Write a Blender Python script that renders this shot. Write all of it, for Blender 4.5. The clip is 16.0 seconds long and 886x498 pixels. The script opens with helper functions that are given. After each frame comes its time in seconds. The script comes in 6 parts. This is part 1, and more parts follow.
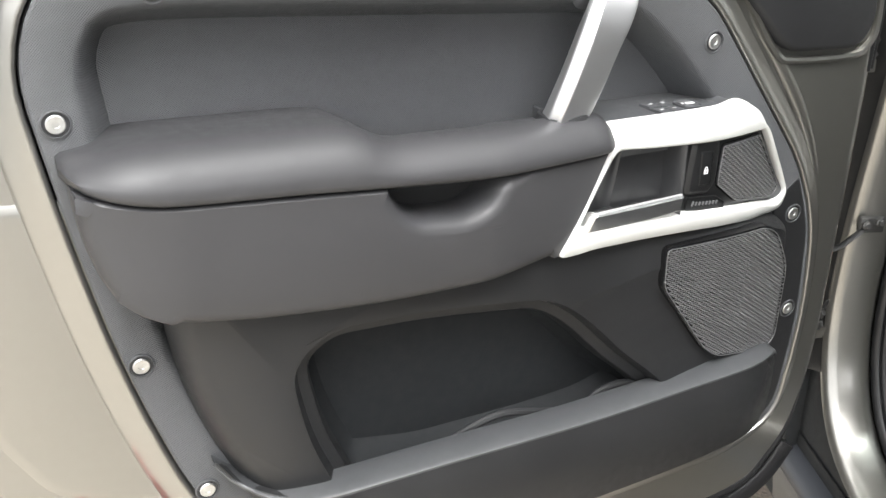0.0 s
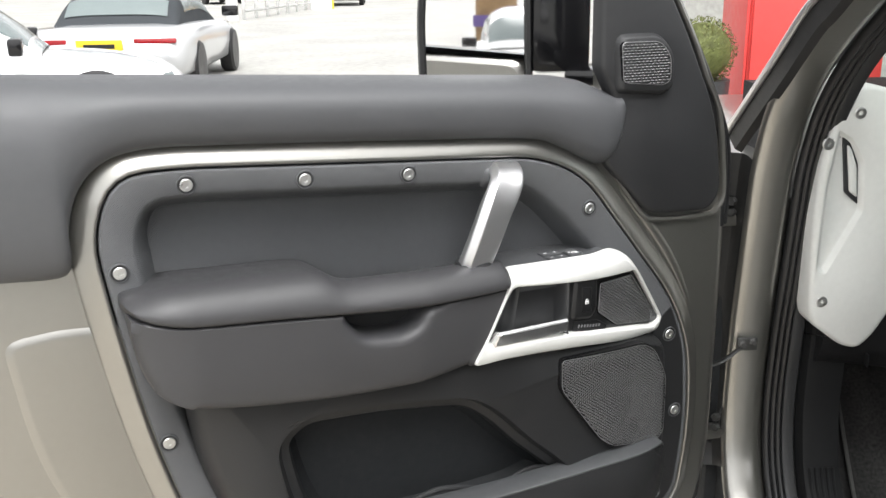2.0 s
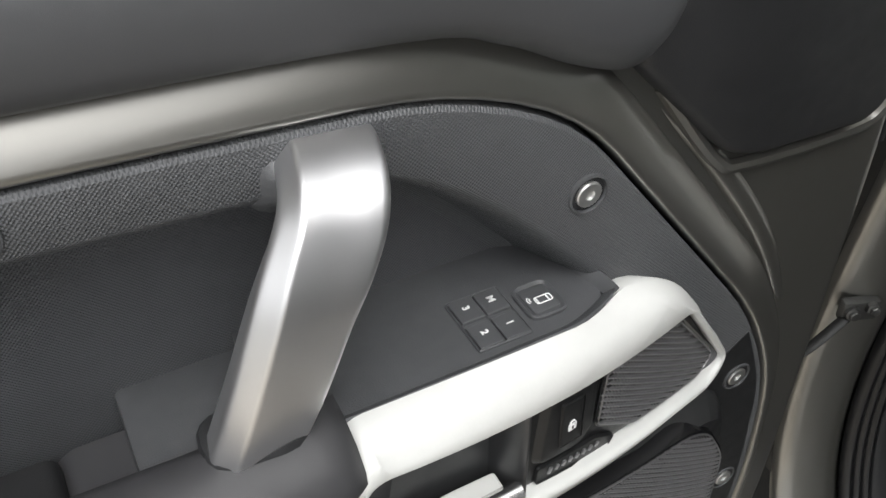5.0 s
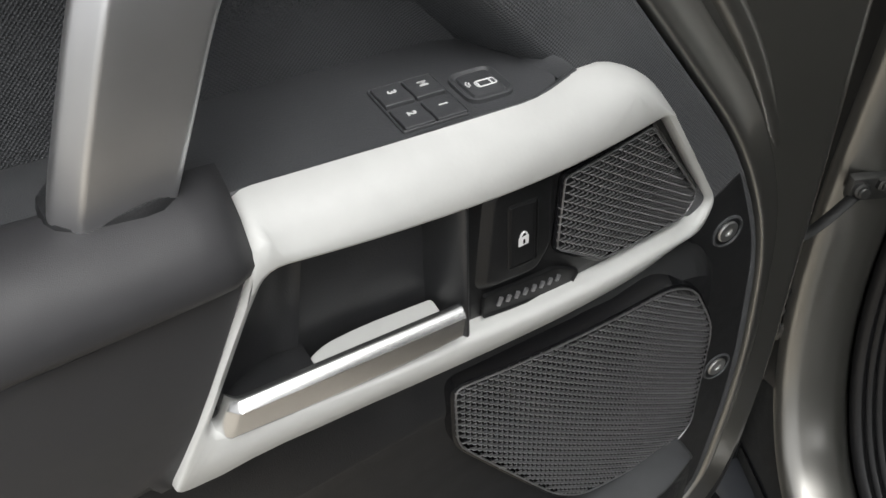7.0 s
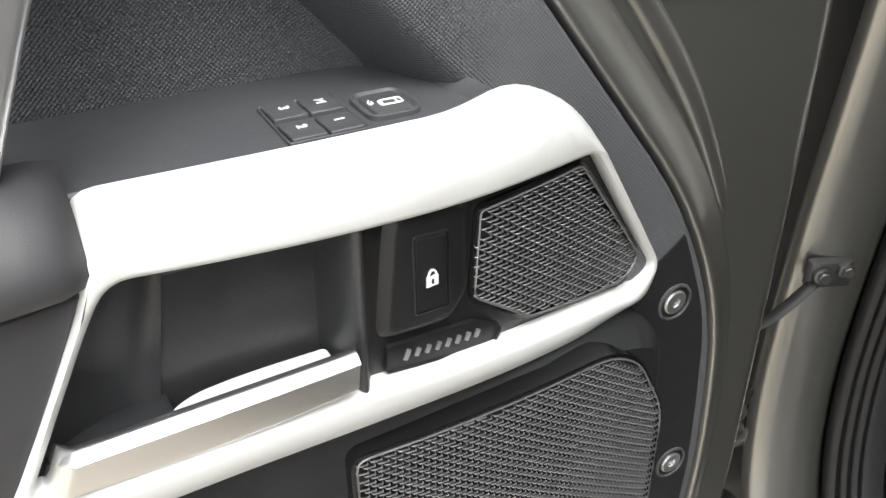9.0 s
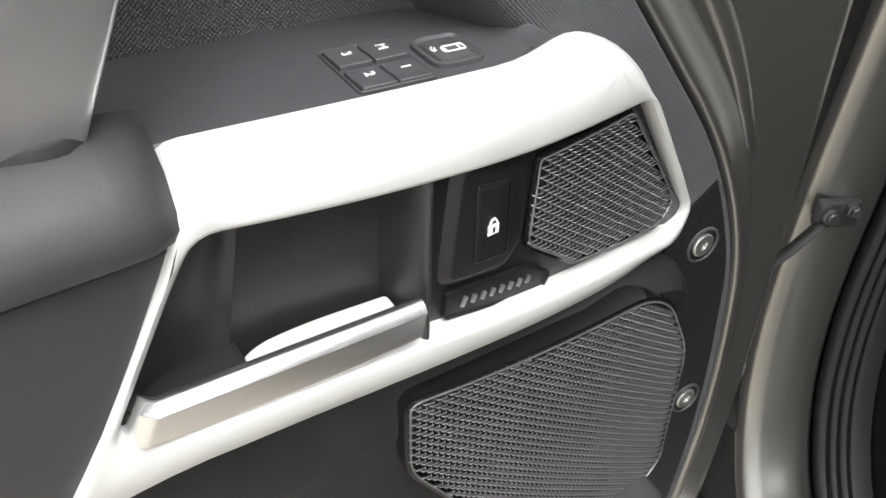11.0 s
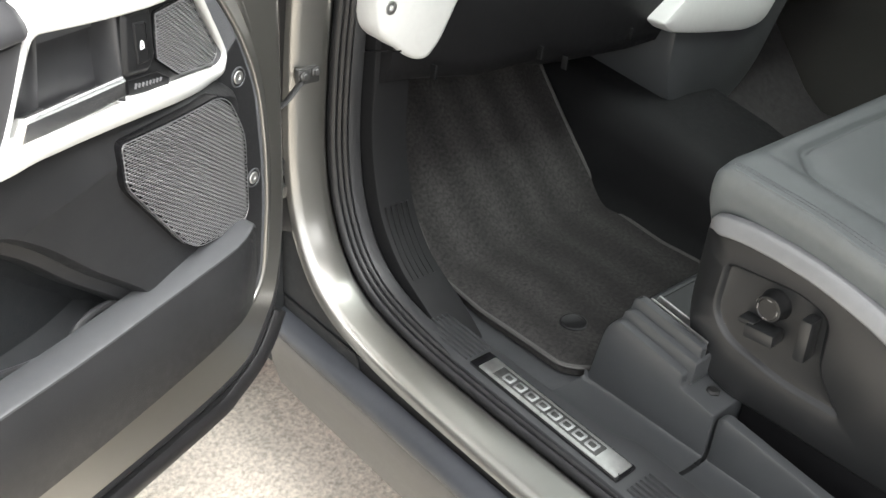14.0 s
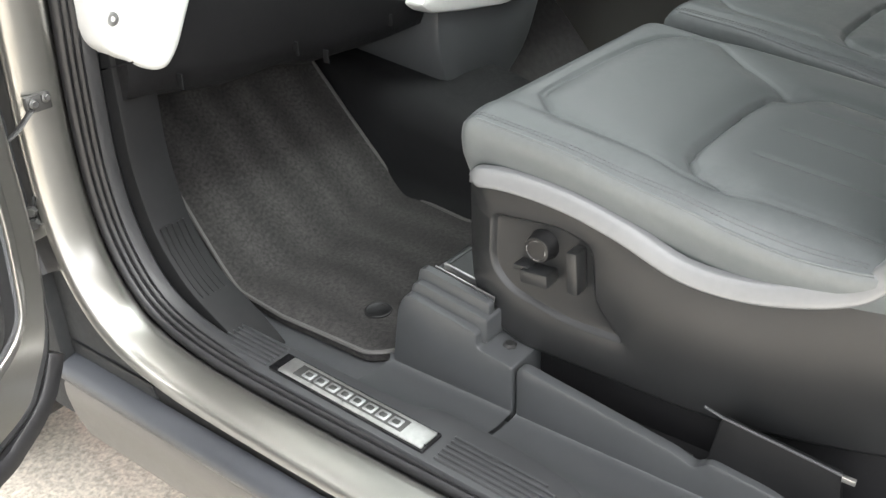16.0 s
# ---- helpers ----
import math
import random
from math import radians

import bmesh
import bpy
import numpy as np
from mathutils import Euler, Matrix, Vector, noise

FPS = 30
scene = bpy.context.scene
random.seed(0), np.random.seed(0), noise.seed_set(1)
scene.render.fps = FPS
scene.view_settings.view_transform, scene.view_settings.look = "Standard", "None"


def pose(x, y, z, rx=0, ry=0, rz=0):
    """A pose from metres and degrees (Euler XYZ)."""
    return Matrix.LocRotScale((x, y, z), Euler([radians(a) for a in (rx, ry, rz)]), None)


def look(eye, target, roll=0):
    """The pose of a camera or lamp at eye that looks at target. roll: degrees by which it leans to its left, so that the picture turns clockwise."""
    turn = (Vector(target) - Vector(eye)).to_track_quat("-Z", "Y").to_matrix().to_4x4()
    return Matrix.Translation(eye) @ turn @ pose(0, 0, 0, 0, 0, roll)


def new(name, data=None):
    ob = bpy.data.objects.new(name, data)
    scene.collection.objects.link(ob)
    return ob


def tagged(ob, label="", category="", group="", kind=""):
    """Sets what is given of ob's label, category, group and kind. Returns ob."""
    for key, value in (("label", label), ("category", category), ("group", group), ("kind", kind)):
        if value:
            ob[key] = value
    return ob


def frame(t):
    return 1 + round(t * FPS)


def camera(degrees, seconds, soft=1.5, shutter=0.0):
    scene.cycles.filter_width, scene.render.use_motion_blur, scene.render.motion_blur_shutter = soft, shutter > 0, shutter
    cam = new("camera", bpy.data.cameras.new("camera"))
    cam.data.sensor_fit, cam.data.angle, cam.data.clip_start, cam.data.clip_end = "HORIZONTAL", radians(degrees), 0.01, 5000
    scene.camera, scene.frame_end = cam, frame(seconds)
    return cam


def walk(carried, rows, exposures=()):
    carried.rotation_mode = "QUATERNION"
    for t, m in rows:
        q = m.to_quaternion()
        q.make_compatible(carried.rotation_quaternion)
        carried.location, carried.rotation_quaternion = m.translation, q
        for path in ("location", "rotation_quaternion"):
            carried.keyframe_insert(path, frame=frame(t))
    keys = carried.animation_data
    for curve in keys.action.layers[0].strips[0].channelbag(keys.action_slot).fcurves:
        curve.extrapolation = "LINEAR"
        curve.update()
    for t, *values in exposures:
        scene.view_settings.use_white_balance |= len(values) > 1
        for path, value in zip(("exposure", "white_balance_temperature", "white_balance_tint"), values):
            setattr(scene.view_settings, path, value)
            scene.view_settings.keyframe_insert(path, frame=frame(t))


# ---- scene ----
cam = camera(51.1, 16.0)
PATH = [
    (0, (0.02, -0.069, 1.541), (0.78, 1.576, 0.693), 0.1),
    (0.5, (-0.084, -0.349, 1.614), (0.661, 1.333, 0.831), -0.5),
    (1, (-0.086, -0.437, 1.648), (0.673, 1.32, 1.066), -0.6),
    (1.5, (-0.055, -0.487, 1.651), (0.689, 1.302, 1.155), -0.8),
    (2, (-0.028, -0.47, 1.675), (0.726, 1.291, 1.102), -0.9),
    (2.5, (0.081, -0.274, 1.615), (0.854, 1.473, 1.022), -0.8),
    (3, (0.238, 0.016, 1.633), (0.995, 1.708, 0.884), -1.3),
    (3.5, (0.396, 0.258, 1.634), (1.078, 1.759, 0.502), -1.7),
    (3.7, (0.47, 0.326, 1.635), (1.114, 1.795, 0.44), -2.1),
    (6, (0.515, 0.468, 1.602), (1.252, 1.794, 0.299), -0.5),
    (6.5, (0.525, 0.451, 1.554), (1.239, 1.813, 0.276), -0.9),
    (7, (0.544, 0.431, 1.47), (1.224, 1.807, 0.188), -1.9),
    (7.5, (0.576, 0.402, 1.422), (1.293, 1.908, 0.318), -2.4),
    (8, (0.598, 0.404, 1.401), (1.346, 1.966, 0.401), -1.9),
    (10.5, (0.555, 0.476, 1.388), (1.418, 1.865, 0.237), 2.5),
    (11, (0.546, 0.461, 1.4), (1.388, 1.845, 0.228), 2.1),
    (11.5, (0.514, 0.444, 1.426), (1.362, 1.811, 0.238), 2.1),
    (12, (0.465, 0.387, 1.428), (1.339, 1.753, 0.258), 1.8),
    (12.5, (0.39, 0.188, 1.437), (1.274, 1.622, 0.36), -0.3),
    (13, (0.309, 0.015, 1.468), (1.318, 1.392, 0.427), -0.5),
    (13.5, (0.196, 0.029, 1.514), (1.515, 1.104, 0.463), 3.5),
    (14, (0.07, 0.058, 1.496), (1.603, 0.806, 0.452), 4.6),
    (14.5, (0.053, 0.004, 1.499), (1.668, 0.528, 0.442), 3.5),
    (15, (0.095, -0.048, 1.452), (1.77, 0.444, 0.475), 0.2),
    (15.5, (0.125, -0.092, 1.401), (1.804, 0.442, 0.454), -1.6),
    (16, (0.125, -0.108, 1.415), (1.788, 0.433, 0.444), -2.1),
]
walk(cam, [(t, look(eye, target, roll)) for t, eye, target, roll in PATH], [(0.0, 1.75), (0.5, 1.8), (1.0, 0.8), (1.5, 0.92), (2.0, 1.25), (2.5, 1.25), (3.0, 1.25), (3.5, 0.35), (6.0, 0.75), (6.5, -0.4), (7.0, 0.25), (7.5, 0.85), (8.0, 1.5), (10.5, 1.15), (11.0, 1.2), (11.5, 1.2), (12.0, 1.5), (12.5, 2.1), (13.0, 1.7), (13.5, 1.8), (14.0, 2.2), (14.5, 2.25), (15.0, 2.7), (15.5, 2.8), (16.0, 2.8)])

# ---------------------------------------------------------------- light and exposure
world = bpy.data.worlds.new("overcast_sky")
scene.world = world
world.use_nodes = True
wn, wl = world.node_tree.nodes, world.node_tree.links
sky = wn.new("ShaderNodeTexSky")
sky.sky_type, sky.sun_disc = "NISHITA", False
sky.sun_elevation, sky.sun_rotation = radians(61), radians(190)
sky.air_density, sky.dust_density, sky.ozone_density = 1.0, 4.0, 1.0
veil = wn.new("ShaderNodeHueSaturation")
veil.inputs["Saturation"].default_value = 0.04
wl.new(sky.outputs[0], veil.inputs["Color"])
wl.new(veil.outputs[0], wn["Background"].inputs[0])
wn["Background"].inputs[1].default_value = 0.15
sun = new("sun", bpy.data.lights.new("sun", "SUN"))
sun.data.energy, sun.data.angle, sun.data.color = 1.0, radians(40), (1.0, 0.99, 0.97)
sun.matrix_world = look((-0.5, -2.7, 4.95), (0, 0, 0))

# ---------------------------------------------------------------- materials
MATS = {}


def material(name, colour, rough=0.5, metal=0.0, grain=0.0, scale=400.0, vary=0.12, patch=6.0, coat=0.0, spec=0.5, kind="noise", rvary=0.08):
    """A surface with colour variation at two scales, uneven gloss and a fine relief."""
    m = bpy.data.materials.new(name)
    m.use_nodes = True
    n, l = m.node_tree.nodes, m.node_tree.links
    b = n["Principled BSDF"]
    b.inputs["Metallic"].default_value = metal
    b.inputs["Coat Weight"].default_value = coat
    b.inputs["Coat Roughness"].default_value = 0.04
    b.inputs["Specular IOR Level"].default_value = spec
    tc = n.new("ShaderNodeTexCoord")
    big, small = n.new("ShaderNodeTexNoise"), n.new("ShaderNodeTexNoise")
    big.inputs["Scale"].default_value, big.inputs["Detail"].default_value = patch, 5
    small.inputs["Scale"].default_value, small.inputs["Detail"].default_value = patch * 14, 4
    for t in (big, small):
        l.new(tc.outputs["Object"], t.inputs["Vector"])
    add = n.new("ShaderNodeMath")
    add.operation = "ADD"
    l.new(big.outputs[0], add.inputs[0])
    l.new(small.outputs[0], add.inputs[1])
    ramp = n.new("ShaderNodeMapRange")
    ramp.inputs[1].default_value, ramp.inputs[2].default_value = 0.7, 1.3
    ramp.inputs[3].default_value, ramp.inputs[4].default_value = 1 - vary, 1 + vary
    l.new(add.outputs[0], ramp.inputs[0])
    mul = n.new("ShaderNodeVectorMath")
    mul.operation = "SCALE"
    mul.inputs[0].default_value = colour
    l.new(ramp.outputs[0], mul.inputs["Scale"])
    l.new(mul.outputs[0], b.inputs["Base Color"])
    rr = n.new("ShaderNodeMapRange")
    rr.inputs[1].default_value, rr.inputs[2].default_value = 0.7, 1.3
    rr.inputs[3].default_value, rr.inputs[4].default_value = max(0.02, rough - rvary), min(1, rough + rvary)
    l.new(add.outputs[0], rr.inputs[0])
    l.new(rr.outputs[0], b.inputs["Roughness"])
    if grain:
        tex = n.new("ShaderNodeTexVoronoi" if kind in ("cells", "dots") else "ShaderNodeTexNoise")
        tex.inputs["Scale"].default_value = scale
        if kind == "dots":
            # a regular grid of dots over x and the slope of z and y
            tex.voronoi_dimensions = "2D"
            tex.inputs["Randomness"].default_value = 0.0
            sp, ad, cb, mp = n.new("ShaderNodeSeparateXYZ"), n.new("ShaderNodeMath"), n.new("ShaderNodeCombineXYZ"), n.new("ShaderNodeMapping")
            ad.operation = "MULTIPLY_ADD"
            ad.inputs[1].default_value = -0.3
            mp.inputs["Rotation"].default_value[2] = radians(45)
            l.new(tc.outputs["Object"], sp.inputs[0])
            l.new(sp.outputs[1], ad.inputs[0])
            l.new(sp.outputs[2], ad.inputs[2])
            l.new(sp.outputs[0], cb.inputs[0])
            l.new(ad.outputs[0], cb.inputs[1])
            l.new(cb.outputs[0], mp.inputs["Vector"])
            l.new(mp.outputs[0], tex.inputs["Vector"])
        else:
            l.new(tc.outputs["Object"], tex.inputs["Vector"])
        bump = n.new("ShaderNodeBump")
        bump.inputs["Strength"].default_value, bump.inputs["Distance"].default_value = grain, 0.001
        l.new(tex.outputs[0], bump.inputs["Height"])
        l.new(bump.outputs[0], b.inputs["Normal"])
    MATS[name] = m
    return m


paint = material("bronze_paint", (0.300, 0.293, 0.273), 0.29, 0.85, 0.0, coat=1.0, vary=0.015, rvary=0.01)
paint.node_tree.nodes["Principled BSDF"].inputs["Coat Roughness"].default_value = 0.14
dark_plastic = material("dark_plastic", (0.022, 0.0225, 0.024), 0.5, grain=0.25, scale=900, vary=0.15)
card_plastic = material("card_plastic", (0.072, 0.074, 0.078), 0.42, grain=0.3, scale=1100, vary=0.12)
dotted_card = material("dotted_card", (0.092, 0.095, 0.100), 0.42, grain=1.0, scale=560, kind="dots", vary=0.08)
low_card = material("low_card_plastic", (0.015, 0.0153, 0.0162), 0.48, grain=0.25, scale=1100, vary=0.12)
cabin_plastic = material("cabin_plastic", (0.055, 0.0575, 0.061), 0.38, grain=0.3, scale=800, vary=0.12)
belt_soft = material("soft_belt_skin", (0.076, 0.078, 0.083), 0.52, grain=0.12, scale=2200, kind="cells", vary=0.06)
headlining = material("dark_headlining", (0.03, 0.03, 0.032), 0.9, grain=0.4, scale=700, vary=0.1)
leather = material("dark_leatherette", (0.043, 0.0428, 0.0455), 0.48, grain=0.12, scale=2200, kind="cells", vary=0.06)
seat_hide = material("seat_leather", (0.140, 0.152, 0.154), 0.38, grain=0.06, scale=1800, kind="cells", vary=0.08)
white_plastic = material("white_painted_plastic", (0.64, 0.645, 0.628), 0.40, grain=0.05, vary=0.03)
satin = material("satin_metal", (0.74, 0.74, 0.75), 0.38, 0.95, vary=0.015, rvary=0.015)
dull_steel = material("dull_steel", (0.12, 0.12, 0.118), 0.5, 0.8, vary=0.2)
insert_black = material("black_insert_plastic", (0.010, 0.0102, 0.0108), 0.40, grain=0.15, scale=900, vary=0.12)
recess_plastic = material("recess_plastic", (0.026, 0.0265, 0.028), 0.34, grain=0.15, scale=900, vary=0.12)
pull_metal = material("satin_chrome", (0.78, 0.78, 0.78), 0.22, 0.97, vary=0.02, rvary=0.02)
steel = material("zinc_steel", (0.62, 0.62, 0.61), 0.35, 0.9, vary=0.15)
black_and_gap_shade = material("hinge_black_and_gap_shade", (0.016, 0.016, 0.016), 0.5, 0.0, vary=0.2)
rubber = material("black_rubber", (0.012, 0.012, 0.013), 0.42, grain=0.2, scale=500)
gloss_black = material("gloss_black", (0.008, 0.008, 0.009), 0.12, vary=0.05, rvary=0.04)
carpet = material("carpet_pile", (0.033, 0.032, 0.032), 0.95, grain=1.0, scale=700, vary=0.55, patch=60)
# pocket lining; also stands in for shade in the door gap
felt_and_shade = material("lining_and_gap_shade", (0.007, 0.0085, 0.010), 0.8, grain=0.5, scale=800)
red_lens = material("red_reflector_lens", (0.30, 0.008, 0.012), 0.12, coat=1.0, vary=0.05)
black_and_cavity_shade = material("black_plastic_and_cavity_shade", (0.010, 0.010, 0.011), 0.55, grain=0.3, scale=800, vary=0.12, spec=0.25)
# trim plastic with the shade of the footwell put into its colour
shaded_plastic = material("shaded_kick_plastic", (0.007, 0.0073, 0.008), 0.62, spec=0.25, grain=0.3, scale=800, vary=0.12)
strip_plastic = material("blue_black_plastic", (0.034, 0.037, 0.043), 0.42, grain=0.2, scale=900, vary=0.10)
cladding = material("rocker_plastic", (0.085, 0.082, 0.076), 0.5, grain=0.25, scale=700, vary=0.15)
tread_plastic = material("tread_plastic", (0.044, 0.0455, 0.048), 0.31, grain=0.06, scale=900, vary=0.04, rvary=0.02)
base_plastic = material("seat_base_plastic", (0.056, 0.059, 0.062), 0.33, grain=0.06, scale=900, vary=0.04, rvary=0.02)
binding_tape = material("mat_binding", (0.075, 0.073, 0.071), 0.7, grain=0.4, scale=900, vary=0.15)
valance_plastic = material("seat_cover_plastic", (0.019, 0.0198, 0.0206), 0.36, grain=0.08, scale=900, vary=0.06, rvary=0.03)
thread = material("grey_thread", (0.15, 0.155, 0.16), 0.7, vary=0.1)
lit_edge = material("lit_edge_plastic", (0.06, 0.062, 0.065), 0.36, grain=0.2, scale=900, vary=0.1)
mark_white = material("white_marking", (0.8, 0.8, 0.8), 0.5, vary=0.02)
mark_grey = material("grey_marking", (0.35, 0.35, 0.36), 0.3, 0.7, vary=0.02)
seat_trim = material("grey_seat_trim", (0.234, 0.238, 0.243), 0.36, 0.25, vary=0.05)
gravel = material("tan_aggregate", (0.51, 0.465, 0.395), 0.9, grain=1.0, scale=260, vary=0.5, patch=110)
concrete = material("pale_forecourt", (0.34, 0.337, 0.318), 0.9, grain=0.6, scale=60, vary=0.2, patch=0.6)
red_paint = material("red_cladding", (0.62, 0.05, 0.045), 0.4, vary=0.05, patch=1)
leaf = material("box_leaf", (0.10, 0.115, 0.03), 0.7, vary=0.4, patch=20)
body_silver = material("silver_car_paint", (0.55, 0.56, 0.57), 0.45, 0.3, coat=1.0, vary=0.03)
body_white = material("white_car_paint", (0.80, 0.80, 0.80), 0.25, coat=1.0, vary=0.03)
body_black = material("black_car_paint", (0.05, 0.05, 0.055), 0.2, 0.3, coat=1.0, vary=0.05)
hood_cloth = material("black_hood_cloth", (0.035, 0.04, 0.045), 0.9, grain=0.5, scale=300)
car_glass = material("car_glass", (0.16, 0.19, 0.19), 0.08, vary=0.05)
plate_yellow = material("yellow_plate", (0.75, 0.52, 0.03), 0.4, vary=0.03)
bark = material("bark", (0.11, 0.09, 0.07), 0.9, grain=1, scale=60, vary=0.3)
woodland = material("hazy_woodland", (0.37, 0.345, 0.305), 0.95, grain=1, scale=3, vary=0.3, patch=0.25)
timber = material("pale_timber", (0.38, 0.25, 0.13), 0.8, vary=0.2)
purple = material("purple_sign", (0.16, 0.11, 0.33), 0.5, vary=0.05)
mirror_mat = material("mirror_glass", (0.9, 0.9, 0.9), 0.02, 1.0, vary=0.0, rvary=0.0)

# tinted glazing that lets part of the daylight through
screen_glass = bpy.data.materials.new("screen_glass")
screen_glass.use_nodes = True
sn, sl2 = screen_glass.node_tree.nodes, screen_glass.node_tree.links
clear, shine, both = sn.new("ShaderNodeBsdfTransparent"), sn.new("ShaderNodeBsdfGlossy"), sn.new("ShaderNodeMixShader")
clear.inputs["Color"].default_value = (0.50, 0.54, 0.52, 1)
shine.inputs["Roughness"].default_value = 0.02
both.inputs[0].default_value = 0.06
sl2.new(clear.outputs[0], both.inputs[1])
sl2.new(shine.outputs[0], both.inputs[2])
sl2.new(both.outputs[0], sn["Material Output"].inputs["Surface"])

# ---------------------------------------------------------------- building helpers


def thing(name, at, label, category, group="", kind=""):
    ob = new(name)
    ob.empty_display_size = 0.1
    ob.matrix_basis = Matrix.Translation(at)
    return tagged(ob, label, category, group, kind)


def part(name, bm, mat, parent=None, label="", sharp=40):
    """Links a bmesh, in world coordinates, as one mesh object under a thing or a part."""
    bmesh.ops.recalc_face_normals(bm, faces=bm.faces[:])
    me = bpy.data.meshes.new(name)
    bm.to_mesh(me)
    bm.free()
    for p in me.polygons:
        p.use_smooth = True
    me.set_sharp_from_angle(angle=radians(sharp))
    me.materials.append(mat)
    ob = new(name, me)
    if parent is not None:
        ob.parent = parent
        if parent.parent is None:
            ob.matrix_parent_inverse = parent.matrix_basis.inverted()
    if label:
        ob["label"] = label
    return ob


def ring(pts, r=0.01, m=4, c=5):
    """A closed outline in a plane: corners rounded by r (or each by its own third value), m points along each edge."""
    out, n = [], len(pts)
    P = [Vector(p[:2]) for p in pts]
    ends = []
    for k in range(n):
        rk = pts[k][2] if len(pts[k]) > 2 else r
        a, b, d = P[k - 1], P[k], P[(k + 1) % n]
        rk = min(rk, 0.48 * (a - b).length, 0.48 * (d - b).length)
        ends.append((b + (a - b).normalized() * rk, b, b + (d - b).normalized() * rk))
    for k in range(n):
        s, b, e = ends[k]
        for j in range(c):
            u = j / (c - 1)
            out.append(s * (1 - u) ** 2 + b * 2 * u * (1 - u) + e * u * u)
        nx = ends[(k + 1) % n][0]
        for j in range(1, m):
            out.append(e.lerp(nx, j / m))
    return out


def inset(loop, d):
    """The outline moved inwards by d along its normals."""
    n = len(loop)
    area = sum(loop[k - 1].x * loop[k].y - loop[k].x * loop[k - 1].y for k in range(n))
    sgn = 1 if area > 0 else -1
    out = []
    for k in range(n):
        t = loop[(k + 1) % n] - loop[k - 1]
        t = t.normalized() if t.length > 1e-9 else Vector((1, 0))
        out.append(loop[k] + Vector((-t.y, t.x)) * d * sgn)
    return out


def door_xyz(loop, y):
    return [Vector((p.x, y(p) if callable(y) else y, p.y)) for p in loop]


def fill(bm, vs):
    es = []
    for k in range(len(vs)):
        e = bm.edges.get((vs[k - 1], vs[k])) or bm.edges.new((vs[k - 1], vs[k]))
        es.append(e)
    bmesh.ops.triangle_fill(bm, edges=es, use_beauty=True)


def loft(loops, cap_first=False, cap_last=True, closed=True, bm=None):
    """Skin over loops of 3D points of equal count."""
    bm = bm or bmesh.new()
    rows = [[bm.verts.new(p) for p in lp] for lp in loops]
    n = len(rows[0])
    for a, b in zip(rows, rows[1:]):
        for k in range(n if closed else n - 1):
            q = (k + 1) % n
            bm.faces.new((a[k], a[q], b[q], b[k]))
    if cap_first:
        fill(bm, rows[0])
    if cap_last:
        fill(bm, rows[-1])
    return bm


def plate(pts, y0, y1, bevel=0.004, r=0.01, cap_back=False, m=4):
    """A slab facing the door's inside: outline in x and z, from y0 (back) to y1 (front), with a rounded front edge."""
    lp = ring(pts, r, m) if not isinstance(pts[0], Vector) else pts
    s = 1 if y0 > y1 else -1
    return loft([door_xyz(lp, y0), door_xyz(lp, y1 + s * bevel), door_xyz(inset(lp, bevel * 0.3), y1 + s * bevel * 0.3), door_xyz(inset(lp, bevel), y1), door_xyz(inset(lp, bevel * 1.4), y1)], cap_first=cap_back)


def box(bm, c, s, m=None, bevel=0.0):
    """A bevelled block about c, of size s, turned by m."""
    g = bmesh.ops.create_cube(bm, size=1.0)
    vs = g["verts"]
    M = (m or Matrix.Identity(4)) @ Matrix.Diagonal((*s, 1))
    for v in vs:
        v.co = M @ v.co + Vector(c)
    if bevel:
        es = list({e for v in vs for e in v.link_edges})
        bmesh.ops.bevel(bm, geom=es, offset=bevel, segments=2, affect="EDGES", profile=0.6)
    return bm


def turned(profile, c, axis, n=20, bm=None, cap=True):
    """A round body: profile of (radius, height) along axis from c."""
    bm = bm or bmesh.new()
    q = Vector((0, 0, 1)).rotation_difference(Vector(axis).normalized()).to_matrix()
    loops = [[Vector(c) + q @ Vector((r * math.cos(2 * math.pi * k / n), r * math.sin(2 * math.pi * k / n), h)) for k in range(n)] for r, h in profile]
    return loft(loops, cap_first=cap, cap_last=cap, bm=bm)


def spline(pts, n=8):
    """A smooth open curve through points of any size."""
    P = [Vector(p) for p in pts]
    out = []
    for k in range(len(P) - 1):
        a, b, c, d = P[max(k - 1, 0)], P[k], P[k + 1], P[min(k + 2, len(P) - 1)]
        for j in range(n):
            t = j / n
            out.append(0.5 * (2 * b + (c - a) * t + (2 * a - 5 * b + 4 * c - d) * t * t + (3 * b - a - 3 * c + d) * t ** 3))
    out.append(P[-1])
    return out


def tube(path, rad, n=10, bm=None, flat=1.0, up=(0, 0, 1), cap=True):
    """A round or flattened bar along a path; rad may be a list."""
    bm = bm or bmesh.new()
    loops = []
    for k, p in enumerate(path):
        t = (path[min(k + 1, len(path) - 1)] - path[max(k - 1, 0)]).normalized()
        s = t.cross(Vector(up)).normalized()
        u = s.cross(t)
        r = rad[k] if isinstance(rad, (list, tuple)) else rad
        loops.append([p + s * r * math.cos(2 * math.pi * j / n) + u * r * flat * math.sin(2 * math.pi * j / n) for j in range(n)])
    return loft(loops, cap_first=cap, cap_last=cap, bm=bm)


NX, NY = 0.9363, -0.3511
FX, FY = 0.3511, 0.9363


def W(i, f, z):
    """A place of the car (metres inwards, forwards, up) in the world."""
    return Vector((i * NX + f * FX, i * NY + f * FY, z))


CARROT = Matrix(((NX, FX, 0, 0), (NY, FY, 0, 0), (0, 0, 1, 0), (0, 0, 0, 1)))


